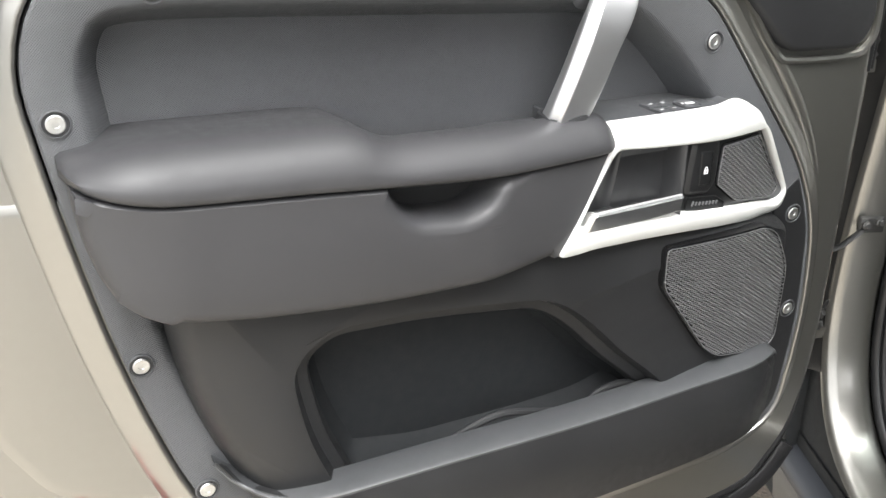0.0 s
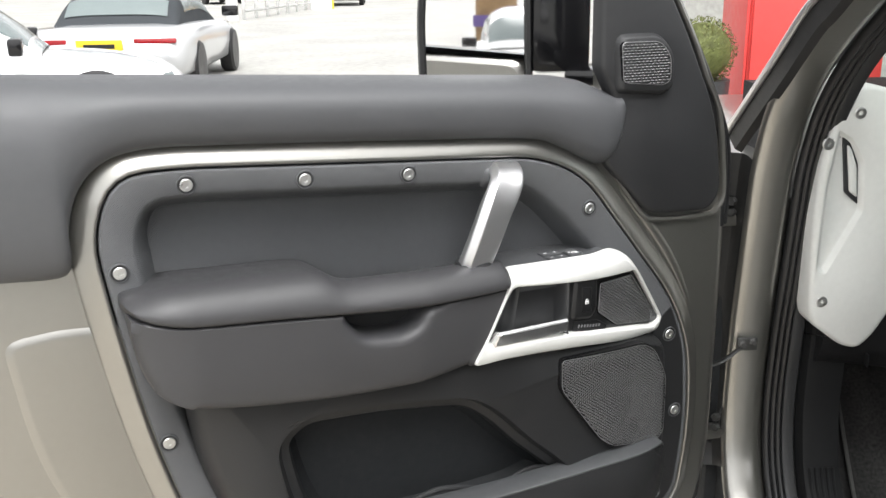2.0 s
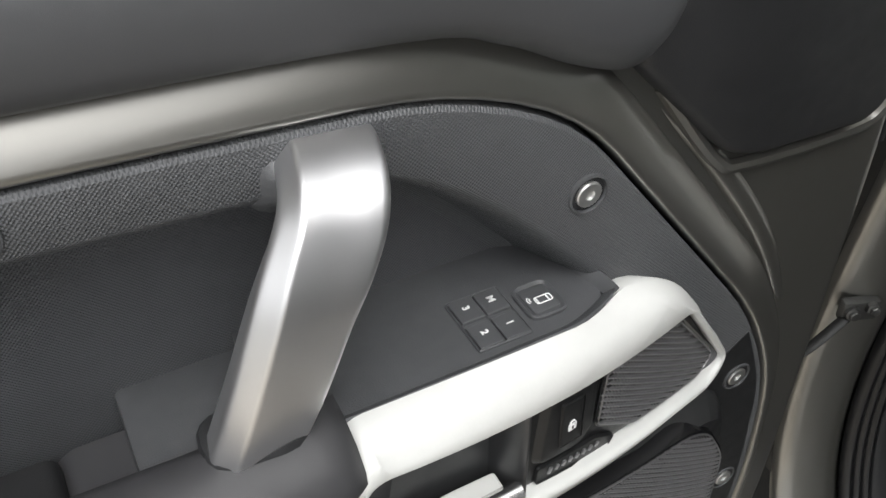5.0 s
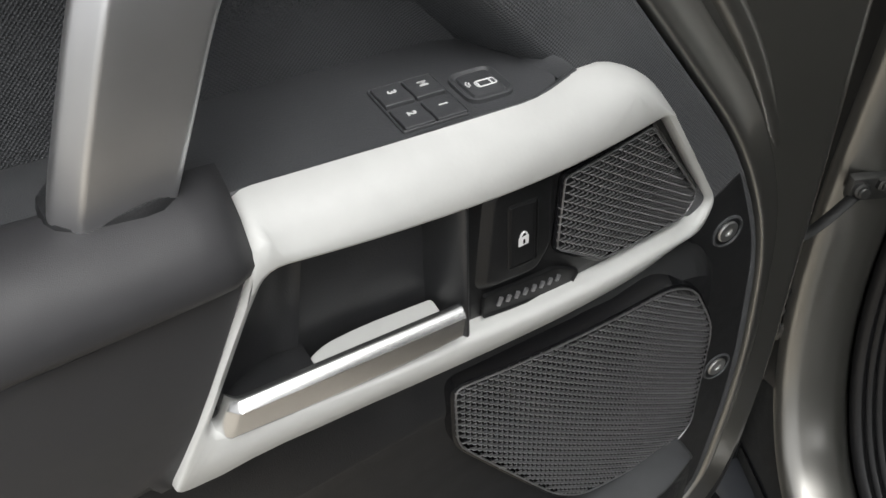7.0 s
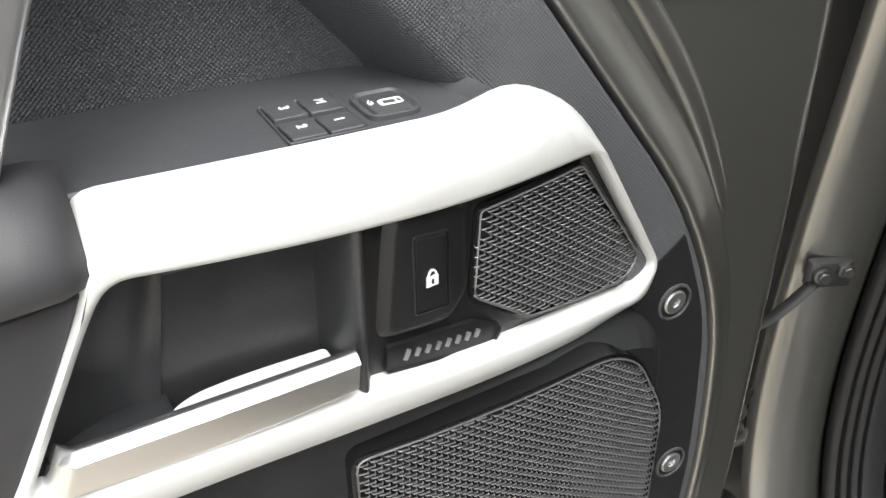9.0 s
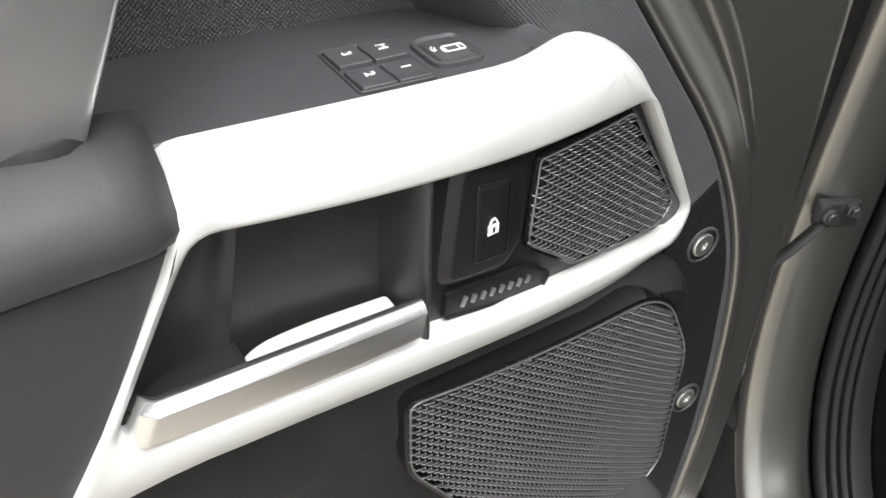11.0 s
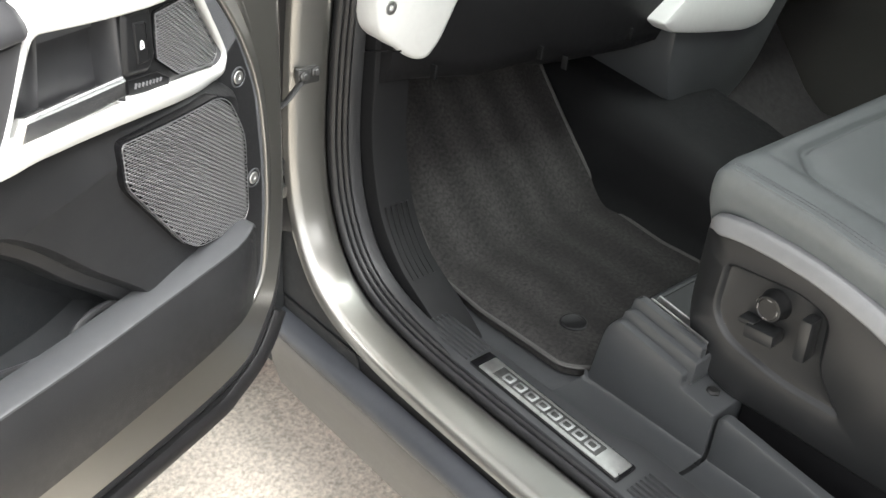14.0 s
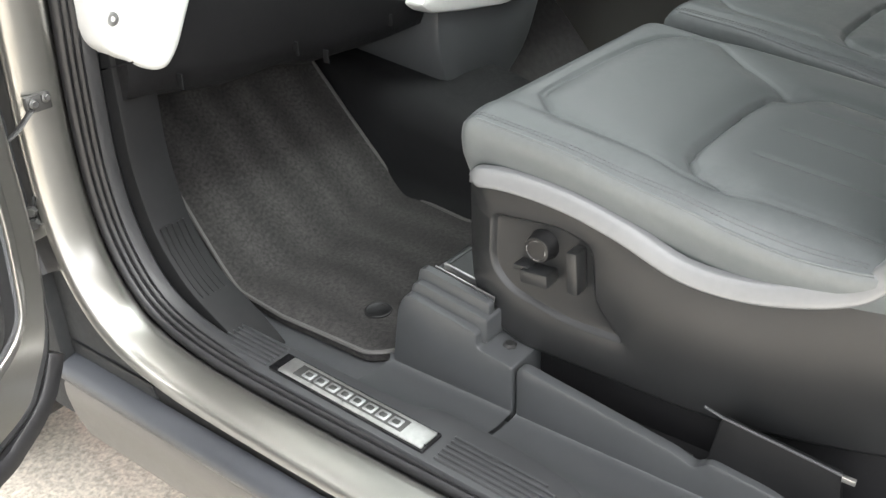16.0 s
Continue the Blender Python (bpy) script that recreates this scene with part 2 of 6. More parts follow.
def car_box(bm, c, s, bevel=0.0, turn=None):
    return box(bm, W(*c), s, CARROT @ (turn or Matrix.Identity(4)), bevel)


def side_slab(pts, i0, i1, bevel=0.004, r=0.02, m=4):
    """A slab of the car seen from its side: outline in forwards and up, from i0 (inside) to i1 (outside)."""
    lp = ring(pts, r, m)
    s = 1 if i0 > i1 else -1
    at = lambda L, i: [W(i, p.x, p.y) for p in L]
    return loft([at(lp, i0), at(lp, i1 + s * bevel), at(inset(lp, bevel * 0.3), i1 + s * bevel * 0.3), at(inset(lp, bevel), i1)], cap_first=True)


def front_slab(pts, f0, f1, bevel=0.004, r=0.02, m=4):
    """A slab of the car seen from behind: outline in inwards and up, from f0 (front) to f1 (rear face)."""
    lp = ring(pts, r, m)
    s = 1 if f0 > f1 else -1
    at = lambda L, f: [W(p.x, f, p.y) for p in L]
    return loft([at(lp, f0), at(lp, f1 + s * bevel), at(inset(lp, bevel * 0.3), f1 + s * bevel * 0.3), at(inset(lp, bevel), f1)], cap_first=True)


def top_slab(pts, z0, z1, bevel=0.004, r=0.02, m=4):
    """A slab of the car seen from above: outline in inwards and forwards, from z0 (below) to z1 (top)."""
    lp = ring(pts, r, m)
    at = lambda L, z: [W(p.x, p.y, z) for p in L]
    return loft([at(lp, z0), at(lp, z1 - bevel), at(inset(lp, bevel * 0.3), z1 - bevel * 0.3), at(inset(lp, bevel), z1)], cap_first=True)


def sweep(curve, profile):
    """A strip along a curve of (forwards, up), with a profile of (inwards, away from the opening)."""
    loops = []
    for k, p in enumerate(curve):
        t = (curve[min(k + 1, len(curve) - 1)] - curve[max(k - 1, 0)]).normalized()
        nrm = Vector((-t.y, t.x))
        loops.append([W(i + 0.07 * max(0.0, p.y - 1.3), p.x + nrm.x * o, p.y + nrm.y * o) for i, o in profile])
    return loft(loops, cap_first=False, cap_last=False, closed=False)


# ---------------------------------------------------------------- ground


def gz(y):
    """The forecourt rises gently away from the car."""
    u = max(0.0, min(1.0, (y - 4.0) / 6.0))
    return 0.22 * u * u * (3 - 2 * u) + 0.10 * max(0.0, min(1.0, (y - 10) / 35))


g = loft([[Vector((x, y, gz(y))) for x in (-400, -20, 0, 20, 400)] for y in (-400, -20, 0, 3.9, 4.5, 5, 6, 7, 8, 9, 10, 20, 30, 45, 80, 400)], closed=False, cap_last=False)
ground = part("ground", g, concrete)
tagged(ground, "pale worn concrete forecourt reaching far off", "ground", kind="structure")
g = loft([[Vector((x, y, 0.004)) for x, y in ((-2.5, -2.5), (4, -2.5), (4, 3.2), (-2.5, 3.2))]])
apron = part("pavement", g, gravel)
tagged(apron, "tan exposed aggregate paving beside the open car", "pavement", kind="structure")

# ---------------------------------------------------------------- the open door
door = thing("open_door", (1.12, 0.9, 0.5), "open bronze car door with dark inner trim and exposed screws", "door")

SHELL = [(-0.23, 0.50), (0.90, 0.50, 0.05), (1.07, 0.56, 0.08), (1.105, 0.74, 0.1), (1.105, 1.25, 0.1), (1.085, 1.40, 0.1), (0.99, 1.57, 0.1), (0.875, 1.76, 0.005), (0.862, 1.76, 0.005), (0.862, 1.45, 0.02), (0.76, 1.45), (0.72, 1.495), (-0.23, 1.53)]
sh = ring(SHELL, 0.02, 6)
FLANGE = [(0.03, 1.20, 0.1), (0.012, 1.34, 0.06), (0.045, 1.42, 0.06), (0.13, 1.423, 0.05), (0.69, 1.388, 0.06), (0.775, 1.35, 0.06), (0.965, 1.11, 0.06), (1.008, 1.01, 0.05), (1.02, 0.86, 0.08), (1.00, 0.69, 0.07), (0.92, 0.655, 0.06), (0.70, 0.645, 0.1), (0.45, 0.635, 0.1), (0.27, 0.66, 0.08), (0.125, 0.80, 0.08), (0.065, 1.0, 0.1)]
fl = ring(FLANGE, 0.05, 6)
g = loft([door_xyz(inset(sh, 0.012), 0.945), door_xyz(sh, 0.93), door_xyz(sh, 0.86), door_xyz(inset(sh, 0.006), 0.845), door_xyz(inset(sh, 0.02), 0.836), door_xyz(inset(sh, 0.025), 0.836)], cap_first=True, cap_last=False)
g.verts.ensure_lookup_table()
rim_out = g.verts[-len(sh):]
rim_in = [g.verts.new(p) for p in door_xyz(inset(fl, -0.02), 0.836)]
es = [g.edges.get((rim_out[k - 1], rim_out[k])) for k in range(len(rim_out))] + [g.edges.new((rim_in[k - 1], rim_in[k])) for k in range(len(rim_in))]
bmesh.ops.triangle_fill(g, edges=es, use_beauty=True)
part("door_shell", g, paint, door)
# pressed step of the bare metal towards the latch
g = plate([(-0.044, 1.214, 0.02), (-0.124, 1.206, 0.03), (-0.108, 1.06, 0.06), (-0.086, 0.967, 0.06), (-0.03, 0.86, 0.05), (0.03, 0.835), (0.12, 0.80), (0.12, 1.2)], 0.84, 0.8325, 0.012, 0.03)
part("pressed_step", g, paint, door)
g = bmesh.new()
tube([Vector((p.x, 0.8412, p.y)) for p in spline([(-0.02, 1.217), (-0.09, 1.213), (-0.118, 1.205), (-0.126, 1.185), (-0.120, 1.12), (-0.111, 1.06), (-0.089, 0.967), (-0.05, 0.89), (-0.01, 0.845)], 6)], 0.0045, 10, g, up=(0, 1, 0))
part("pressed_bead", g, paint, door)

# painted ridge round the trim card
part("painted_rim", loft([door_xyz(inset(fl, -d), y) for d, y in ((0.037, 0.839), (0.0362, 0.8335), (0.0345, 0.8300), (0.0320, 0.8275), (0.0250, 0.8225), (0.0160, 0.8165), (0.0080, 0.8122), (0.0050, 0.8112), (0.0022, 0.8130), (0.0010, 0.836))], cap_last=False), paint, door, "rolled bronze bead round the trim card", sharp=60)
RIM = [(0.075, 1.20, 0.1), (0.062, 1.335, 0.05), (0.085, 1.382, 0.04), (0.15, 1.385, 0.05), (0.66, 1.352, 0.06), (0.73, 1.30, 0.05), (0.905, 1.10, 0.05), (0.945, 1.00, 0.05), (0.955, 0.86, 0.08), (0.94, 0.74, 0.06), (0.88, 0.70, 0.06), (0.70, 0.69, 0.1), (0.45, 0.685, 0.1), (0.31, 0.70, 0.08), (0.18, 0.82, 0.08), (0.11, 1.0, 0.1)]
rm = ring(RIM, 0.05, 6)
part("trim_card", loft([door_xyz(fl, 0.836), door_xyz(inset(fl, 0.0015), 0.814), door_xyz(inset(fl, 0.004), 0.8115), door_xyz(inset(rm, -0.006), 0.811), door_xyz(rm, 0.815), door_xyz(inset(rm, 0.006), 0.826), door_xyz(inset(rm, 0.022), 0.866), door_xyz(inset(rm, 0.034), 0.872)]), dotted_card, door)
# darker moulding that runs up beside the grilles
EDGE = [(0.948, 1.078, 0.004), (0.9655, 1.092, 0.004), (0.9760, 1.068, 0.03), (0.9975, 1.012, 0.05), (1.010, 0.86, 0.08), (0.992, 0.705, 0.06), (0.93, 0.672, 0.05), (0.90, 0.70, 0.02), (0.93, 0.78, 0.04), (0.945, 0.90, 0.06), (0.940, 1.00, 0.04), (0.925, 1.06, 0.02)]
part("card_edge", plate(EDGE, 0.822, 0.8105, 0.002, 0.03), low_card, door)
# belt pad: a rail from its lower edge, up over the front, to the back of the top
under = spline([(-0.225, 1.292), (-0.12, 1.288), (-0.045, 1.284), (-0.022, 1.292), (-0.017, 1.315), (-0.016, 1.35), (0.0, 1.40), (0.035, 1.436), (0.09, 1.450), (0.20, 1.447), (0.45, 1.432), (0.67, 1.417), (0.73, 1.400), (0.775, 1.376), (0.812, 1.363), (0.838, 1.373), (0.855, 1.405), (0.860, 1.445)], 5)
rows = []
gone = [0.0]
for p, q in zip(under, under[1:]):
    gone.append(gone[-1] + abs(q.x - p.x) + 0.45 * abs(q.y - p.y))
for k, p in enumerate(under):
    xt = -0.225 + 1.070 * gone[k] / gone[-1]
    end = max(0.0, (p.x - 0.775) / 0.085)
    zt = 1.548 - 0.045 * (xt / 0.8) - 0.022 * end ** 4
    zt = max(zt, p.y + 0.01)
    dx = xt - p.x
    bul = 1 - 0.35 * min(1, end) ** 3
    row = []
    for v, y in ((0.0, 0.85), (0.0, 0.834), (0.015, 0.825), (0.05, 0.815), (0.12, 0.806), (0.26, 0.798), (0.55, 0.795), (0.70, 0.797), (0.82, 0.805), (0.91, 0.819), (0.97, 0.838), (1.0, 0.865), (1.0, 0.92)):
        yy = 0.85 - (0.85 - y) * bul if y < 0.85 else y
        row.append(Vector((p.x + dx * v, yy, p.y + (zt - p.y) * v)))
    rows.append(row)
rows.append([Vector((p.x + 0.004, 0.85, p.z)) for p in rows[-1]])
part("belt_pad", loft(rows, closed=False, cap_last=False), belt_soft, door, "dark padded belt rail", sharp=75)

# lower card with the map pocket
LOW = [(0.10, 1.16, 0.03), (0.50, 1.14, 0.02), (0.56, 1.095, 0.02), (0.72, 1.083, 0.03), (0.90, 1.056, 0.03), (0.950, 1.035, 0.03), (0.962, 0.90, 0.05), (0.955, 0.76, 0.06), (0.90, 0.70, 0.06), (0.70, 0.68, 0.1), (0.45, 0.675, 0.1), (0.29, 0.70, 0.08), (0.17, 0.83, 0.08), (0.115, 0.98, 0.1)]
POC = [(0.23, 1.00, 0.04), (0.275, 1.036, 0.04), (0.40, 1.032, 0.05), (0.55, 1.012, 0.06), (0.60, 0.975, 0.05), (0.66, 0.91, 0.04), (0.70, 0.875, 0.02), (0.735, 0.84, 0.03), (0.74, 0.80, 0.03), (0.65, 0.775, 0.03), (0.55, 0.77, 0.03), (0.40, 0.77, 0.03), (0.29, 0.79, 0.03), (0.245, 0.90, 0.06)]
lo, pc = ring(LOW, 0.05, 6), ring(POC, 0.04, 6)


def low(y):
    return lambda p: max(y, 0.766 + 0.02 * ((max(p.x, 0.72) - 0.72) / 0.2) ** 2)


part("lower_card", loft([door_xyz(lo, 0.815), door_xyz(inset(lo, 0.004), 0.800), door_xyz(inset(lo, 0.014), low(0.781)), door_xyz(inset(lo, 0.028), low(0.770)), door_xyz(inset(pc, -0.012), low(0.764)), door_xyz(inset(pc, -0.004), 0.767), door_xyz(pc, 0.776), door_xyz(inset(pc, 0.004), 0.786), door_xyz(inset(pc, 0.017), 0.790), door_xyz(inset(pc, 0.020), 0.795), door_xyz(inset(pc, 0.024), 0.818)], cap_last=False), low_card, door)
part("pocket_lining", loft([door_xyz(inset(pc, 0.022), 0.816), door_xyz(inset(pc, 0.026), 0.838), door_xyz(inset(pc, 0.04), 0.852)]), felt_and_shade, door, "deep dark lined map pocket")
g = bmesh.new()
tube(spline([(0.40, 0.806, 0.800), (0.45, 0.802, 0.828), (0.506, 0.800, 0.842), (0.582, 0.800, 0.824), (0.629, 0.800, 0.818), (0.652, 0.800, 0.834), (0.686, 0.800, 0.839), (0.729, 0.800, 0.830)], 6), 0.005, 8, g)
part("pocket_fold", g, dark_plastic, door)
LIP = [(0.135, 0.890, 0.01), (0.165, 0.858, 0.04), (0.22, 0.839, 0.05), (0.60, 0.839, 0.1), (0.905, 0.853, 0.02), (0.935, 0.840, 0.02), (0.945, 0.78, 0.03), (0.915, 0.736, 0.04), (0.80, 0.716, 0.06), (0.63, 0.705, 0.1), (0.45, 0.703, 0.1), (0.33, 0.722, 0.08), (0.22, 0.785, 0.06)]


def bin_y(y):
    """The bin bows back into the card at both ends."""
    return lambda p: y + 0.052 * max(0.0, (0.27 - p.x) / 0.13) ** 2 + 0.030 * max(0.0, (p.x - 0.85) / 0.09) ** 2


lq = ring(LIP, 0.03, 5)
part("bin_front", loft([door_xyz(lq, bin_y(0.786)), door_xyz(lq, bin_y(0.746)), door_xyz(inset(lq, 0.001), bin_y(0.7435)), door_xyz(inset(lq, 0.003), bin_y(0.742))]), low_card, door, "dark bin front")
# upward edge of the bin, skylight on it put into a paler colour
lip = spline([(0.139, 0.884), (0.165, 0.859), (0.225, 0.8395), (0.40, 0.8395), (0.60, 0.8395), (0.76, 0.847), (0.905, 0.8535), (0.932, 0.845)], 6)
part("bin_lip", loft([[Vector((q.x, bin_y(y)(q), q.y + dz)) for y, dz in ((0.7405, -0.003), (0.7405, 0.000), (0.743, 0.002), (0.779, 0.0045), (0.785, 0.003), (0.787, -0.006))] for q in lip], closed=False, cap_last=False), lit_edge, door, "top edge of the bin, paled for skylight")

# armrest
CREASE = spline([(0.030, 1.256), (0.0376, 1.250), (0.061, 1.2374), (0.11, 1.2266), (0.1625, 1.2218), (0.24, 1.217), (0.331, 1.2097), (0.465, 1.202), (0.62, 1.2010)], 5)


def crease_z(x):
    for a, b in zip(CREASE, CREASE[1:]):
        if a.x <= x <= b.x:
            return a.y + (b.y - a.y) * (x - a.x) / (b.x - a.x)
    return CREASE[-1].y


arm = []
for k in range(61):
    u = (k / 60) ** 1.15
    x = 0.034 + 0.573 * u
    e = max(0.0, 1 - u / 0.15)
    rnd = math.sqrt(max(0.0, 1 - e * e))
    tail = max(0.0, (u - 0.965) / 0.035)
    step = 1 / (1 + math.exp(-(x - 0.320) / 0.0085))
    top = 1.273 - 0.020 * step - 0.014 * u
    cre = crease_z(x)
    ybk = 0.872 - 0.080 * step
    yf = 0.775 - 0.055 * rnd + 0.018 * max(0, (u - 0.75) / 0.25) + 0.006 * tail ** 3
    hgt = (top - cre) * (0.25 + 0.75 * rnd) - 0.005 * tail ** 3
    arm.append([Vector((x, y, z)) for y, z in ((ybk, cre - 0.012), (ybk, cre + hgt * 0.55), (ybk - 0.006, cre + hgt * 0.86), (0.815 - 0.037 * step, cre + hgt * 0.97), (yf + 0.055 - 0.010 * step, cre + hgt), (yf + 0.03, cre + hgt * 0.95), (yf + 0.012, cre + hgt * 0.72), (yf + 0.002, cre + hgt * 0.38), (yf - 0.0005, cre + 0.006), (yf + 0.0015, cre + 0.001), (yf + 0.006, cre - 0.001), (yf + 0.03, cre - 0.012))])
part("armrest_pad", loft(arm, cap_first=True, cap_last=True), leather, door, "soft grey-black leatherette armrest pad", sharp=60)
BODY = [(0.038, 1.245, 0.010), (0.062, 1.2345, 0.03), (0.11, 1.2240, 0.05), (0.24, 1.2145, 0.1), (0.331, 1.2075, 0.006), (0.344, 1.1817, 0.012), (0.3626, 1.1665, 0.016), (0.4196, 1.1610, 0.018), (0.4443, 1.1730, 0.016), (0.4537, 1.190, 0.012), (0.467, 1.1998, 0.006), (0.6065, 1.199, 0.003), (0.5465, 1.078, 0.004), (0.531, 1.0777, 0.02), (0.4638, 1.068, 0.06), (0.319, 1.069, 0.08), (0.194, 1.082, 0.05), (0.116, 1.096, 0.03), (0.080, 1.115, 0.03), (0.056, 1.14, 0.03), (0.043, 1.185, 0.04)]
bd = ring(BODY, 0.02, 6)


def arm_y(d):
    def f(p):
        e = max(0.0, 1 - (p.x - 0.036) / 0.10)
        low = max(0.0, (1.17 - p.y) / 0.10)
        return 0.82 - d + 0.022 * e * e * (d / 0.1) + 0.012 * low * low + 0.021 * max(0, (p.x - 0.45) / 0.13)
    return f


def body_in(d):
    """Inset that stays tight along the crease and beside the white frame, and soft round the pull and below."""
    wide, tight = inset(bd, d), inset(bd, d * 0.22)
    out = []
    for a, w, t in zip(bd, wide, tight):
        soft = 1.0 if a.y < 1.10 or (0.325 < a.x < 0.475 and a.y < 1.2065) or a.x < 0.06 else 0.0
        if a.x > 0.535 and a.y > 1.0775:
            soft = 0.0
        out.append(t.lerp(w, soft))
    return out


def smooth_cap(bm, depth, longest):
    """Divides the flat cap of a skin and lays the new points on its true surface."""
    cap = [f for f in bm.faces if len(f.verts) == 3]
    for _ in range(4):
        inner = {e for f in cap for e in f.edges if len(e.link_faces) == 2 and all(len(q.verts) == 3 for q in e.link_faces) and e.calc_length() > longest}
        if not inner:
            break
        out = bmesh.ops.subdivide_edges(bm, edges=list(inner), cuts=1)
        for v in out["geom_inner"]:
            if isinstance(v, bmesh.types.BMVert):
                v.co.y = depth(Vector((v.co.x, v.co.z)))
        bmesh.ops.triangulate(bm, faces=[f for f in bm.faces if all(abs(v.co.y - depth(Vector((v.co.x, v.co.z)))) < 1e-5 for v in f.verts)])
        cap = [f for f in bm.faces if len(f.verts) == 3]
    return bm


part("armrest_body", smooth_cap(loft([door_xyz(bd, 0.85), door_xyz(bd, arm_y(0.060)), door_xyz(body_in(0.0015), arm_y(0.080)), door_xyz(body_in(0.005), arm_y(0.090)), door_xyz(body_in(0.010), arm_y(0.0948)), door_xyz(body_in(0.017), arm_y(0.0965))]), arm_y(0.0965), 0.025), leather, door, "soft grey-black leatherette armrest side")
part("pull_cup", plate([(0.31, 1.21), (0.46, 1.21), (0.46, 1.12), (0.31, 1.12)], 0.84, 0.778, 0.004), low_card, door)

# front part of the card stands proud and falls away towards the hinges


def yb(x, off=0.0):
    return 0.742 + 0.05 * ((max(x, 0.6) - 0.6) / 0.3) ** 2 + off


def front(off):
    return lambda p: yb(p.x, off)


# white trim frame
WOUT = [(0.606, 1.227, 0.012), (0.70, 1.226, 0.04), (0.820, 1.227, 0.02), (0.857, 1.207, 0.02), (0.954, 1.074, 0.012), (0.939, 1.047, 0.02), (0.88, 1.047, 0.03), (0.714, 1.072, 0.06), (0.541, 1.080, 0.010), (0.603, 1.196, 0.02)]
WIN = [(0.612, 1.201, 0.010), (0.70, 1.192, 0.04), (0.775, 1.185, 0.03), (0.866, 1.182, 0.010), (0.939, 1.076, 0.010), (0.922, 1.065, 0.012), (0.88, 1.076, 0.03), (0.714, 1.103, 0.006), (0.567, 1.113, 0.008), (0.602, 1.184, 0.01)]
wo, wi = ring(WOUT, 0.02, 6), ring(WIN, 0.02, 6)


def ease(u):
    u = max(0.0, min(1.0, u))
    return u * u * (3 - 2 * u)


def white_back(p):
    if p.y > 1.17:
        return 0.774 + 0.021 * ease((p.x - 0.760) / 0.07)
    return max(0.785, yb(p.x) + 0.012)


def leg(p):
    """How far a point of the outline belongs to the thin leg beside the armrest, 0 to 1."""
    side = ease((p.y - 1.079) / 0.022) * ease((1.224 - p.y) / 0.020) * ease((0.5465 + (p.y - 1.08) * 0.534 + 0.014 - p.x) / 0.012)
    return max(side, (1 - ease((p.x - 0.550) / 0.05)) * ease((1.12 - p.y) / 0.02))


def lower(p):
    """How far a point belongs to the lower bar, whose face looks slightly down."""
    return ease((1.130 - p.y) / 0.015) * ease((p.x - 0.548) / 0.12) * ease((0.945 - p.x) / 0.05)


def band(p):
    """How far a point belongs to the broad upper band."""
    return ease((p.y - 1.185) / 0.035) * ease((p.x - 0.600) / 0.022) * ease((0.850 - p.x) / 0.05)


def frame_in(d, top):
    """Inset of the frame's outline: tight along the leg, broad along the upper band."""
    out = []
    for p, w, t, b in zip(wo, inset(wo, d), inset(wo, d * 0.3), inset(wo, top)):
        out.append(w.lerp(b, band(p)).lerp(t, leg(p)))
    return out


def roll(a, b, c):
    """Depth of a ring of the frame: on its bars, its leg and its upper band."""
    def y(p):
        k = a + (c - a) * band(p)
        d = yb(p.x, k + (b - k) * leg(p) + 0.005 * lower(p) * (1 - leg(p)))
        return min(d, white_back(p) - 0.0012) if p.y > 1.17 else d
    return y


def inner(off):
    return lambda p: yb(p.x, off - 0.001 * lower(p))


part("white_trim_frame", loft([door_xyz([p + Vector((0, -0.014 if p.y > 1.17 else 0)) for p in wo], lambda p: white_back(p) + 0.002 + 0.018 * max(0, min(1, (p.x - 0.775) / 0.03))), door_xyz(wo, white_back), door_xyz(frame_in(0.0003, 0.0012), roll(0.018, 0.006, 0.0235)), door_xyz(frame_in(0.002, 0.0050), roll(0.008, 0.003, 0.0145)), door_xyz(frame_in(0.0045, 0.0110), roll(0.004, 0.0015, 0.0080)), door_xyz(frame_in(0.007, 0.0190), roll(0.0015, 0.0006, 0.0030)), door_xyz(inset(wi, -0.004), inner(0.0)), door_xyz(inset(wi, -0.001), inner(0.002)), door_xyz(wi, inner(0.006)), door_xyz(wi, front(0.016))], cap_last=False), white_plastic, door, "satin white painted trim frame", sharp=65)
# switch deck behind the white frame
deck = [(0.570, 0.7760, 0.006), (0.585, 0.7745, 0.01), (0.611, 0.7745, 0.005), (0.70, 0.7745, 0.02), (0.765, 0.7755, 0.01), (0.785, 0.7818, 0.01), (0.800, 0.7885, 0.006), (0.8070, 0.7920, 0.003), (0.8065, 0.806, 0.006), (0.792, 0.86, 0.02), (0.79, 0.90), (0.575, 0.90)]
dk = ring(deck, 0.02, 5)
part("switch_deck", loft([[Vector((p.x, p.y, 1.18)) for p in dk], [Vector((p.x, p.y, 1.2235)) for p in dk], [Vector((p.x, p.y, 1.2250)) for p in inset(dk, 0.0015)], [Vector((p.x, p.y, 1.2245)) for p in inset(dk, 0.003)], [Vector((p.x, p.y, 1.2185)) for p in inset(dk, 0.009)], [Vector((p.x, p.y, 1.2185)) for p in inset(dk, 0.011)]]), card_plastic, door)

sb = ring([(0.498, 0.786, 0.012), (0.590, 0.786, 0.004), (0.590, 0.885), (0.498, 0.885)], 0.01, 5)
part("deck_shelf", loft([[Vector((q.x, q.y, z)) for q in inset(sb, d)] for z, d in ((1.15, 0.0), (1.2055, 0.0), (1.2085, 0.001), (1.2100, 0.004))]), card_plastic, door)

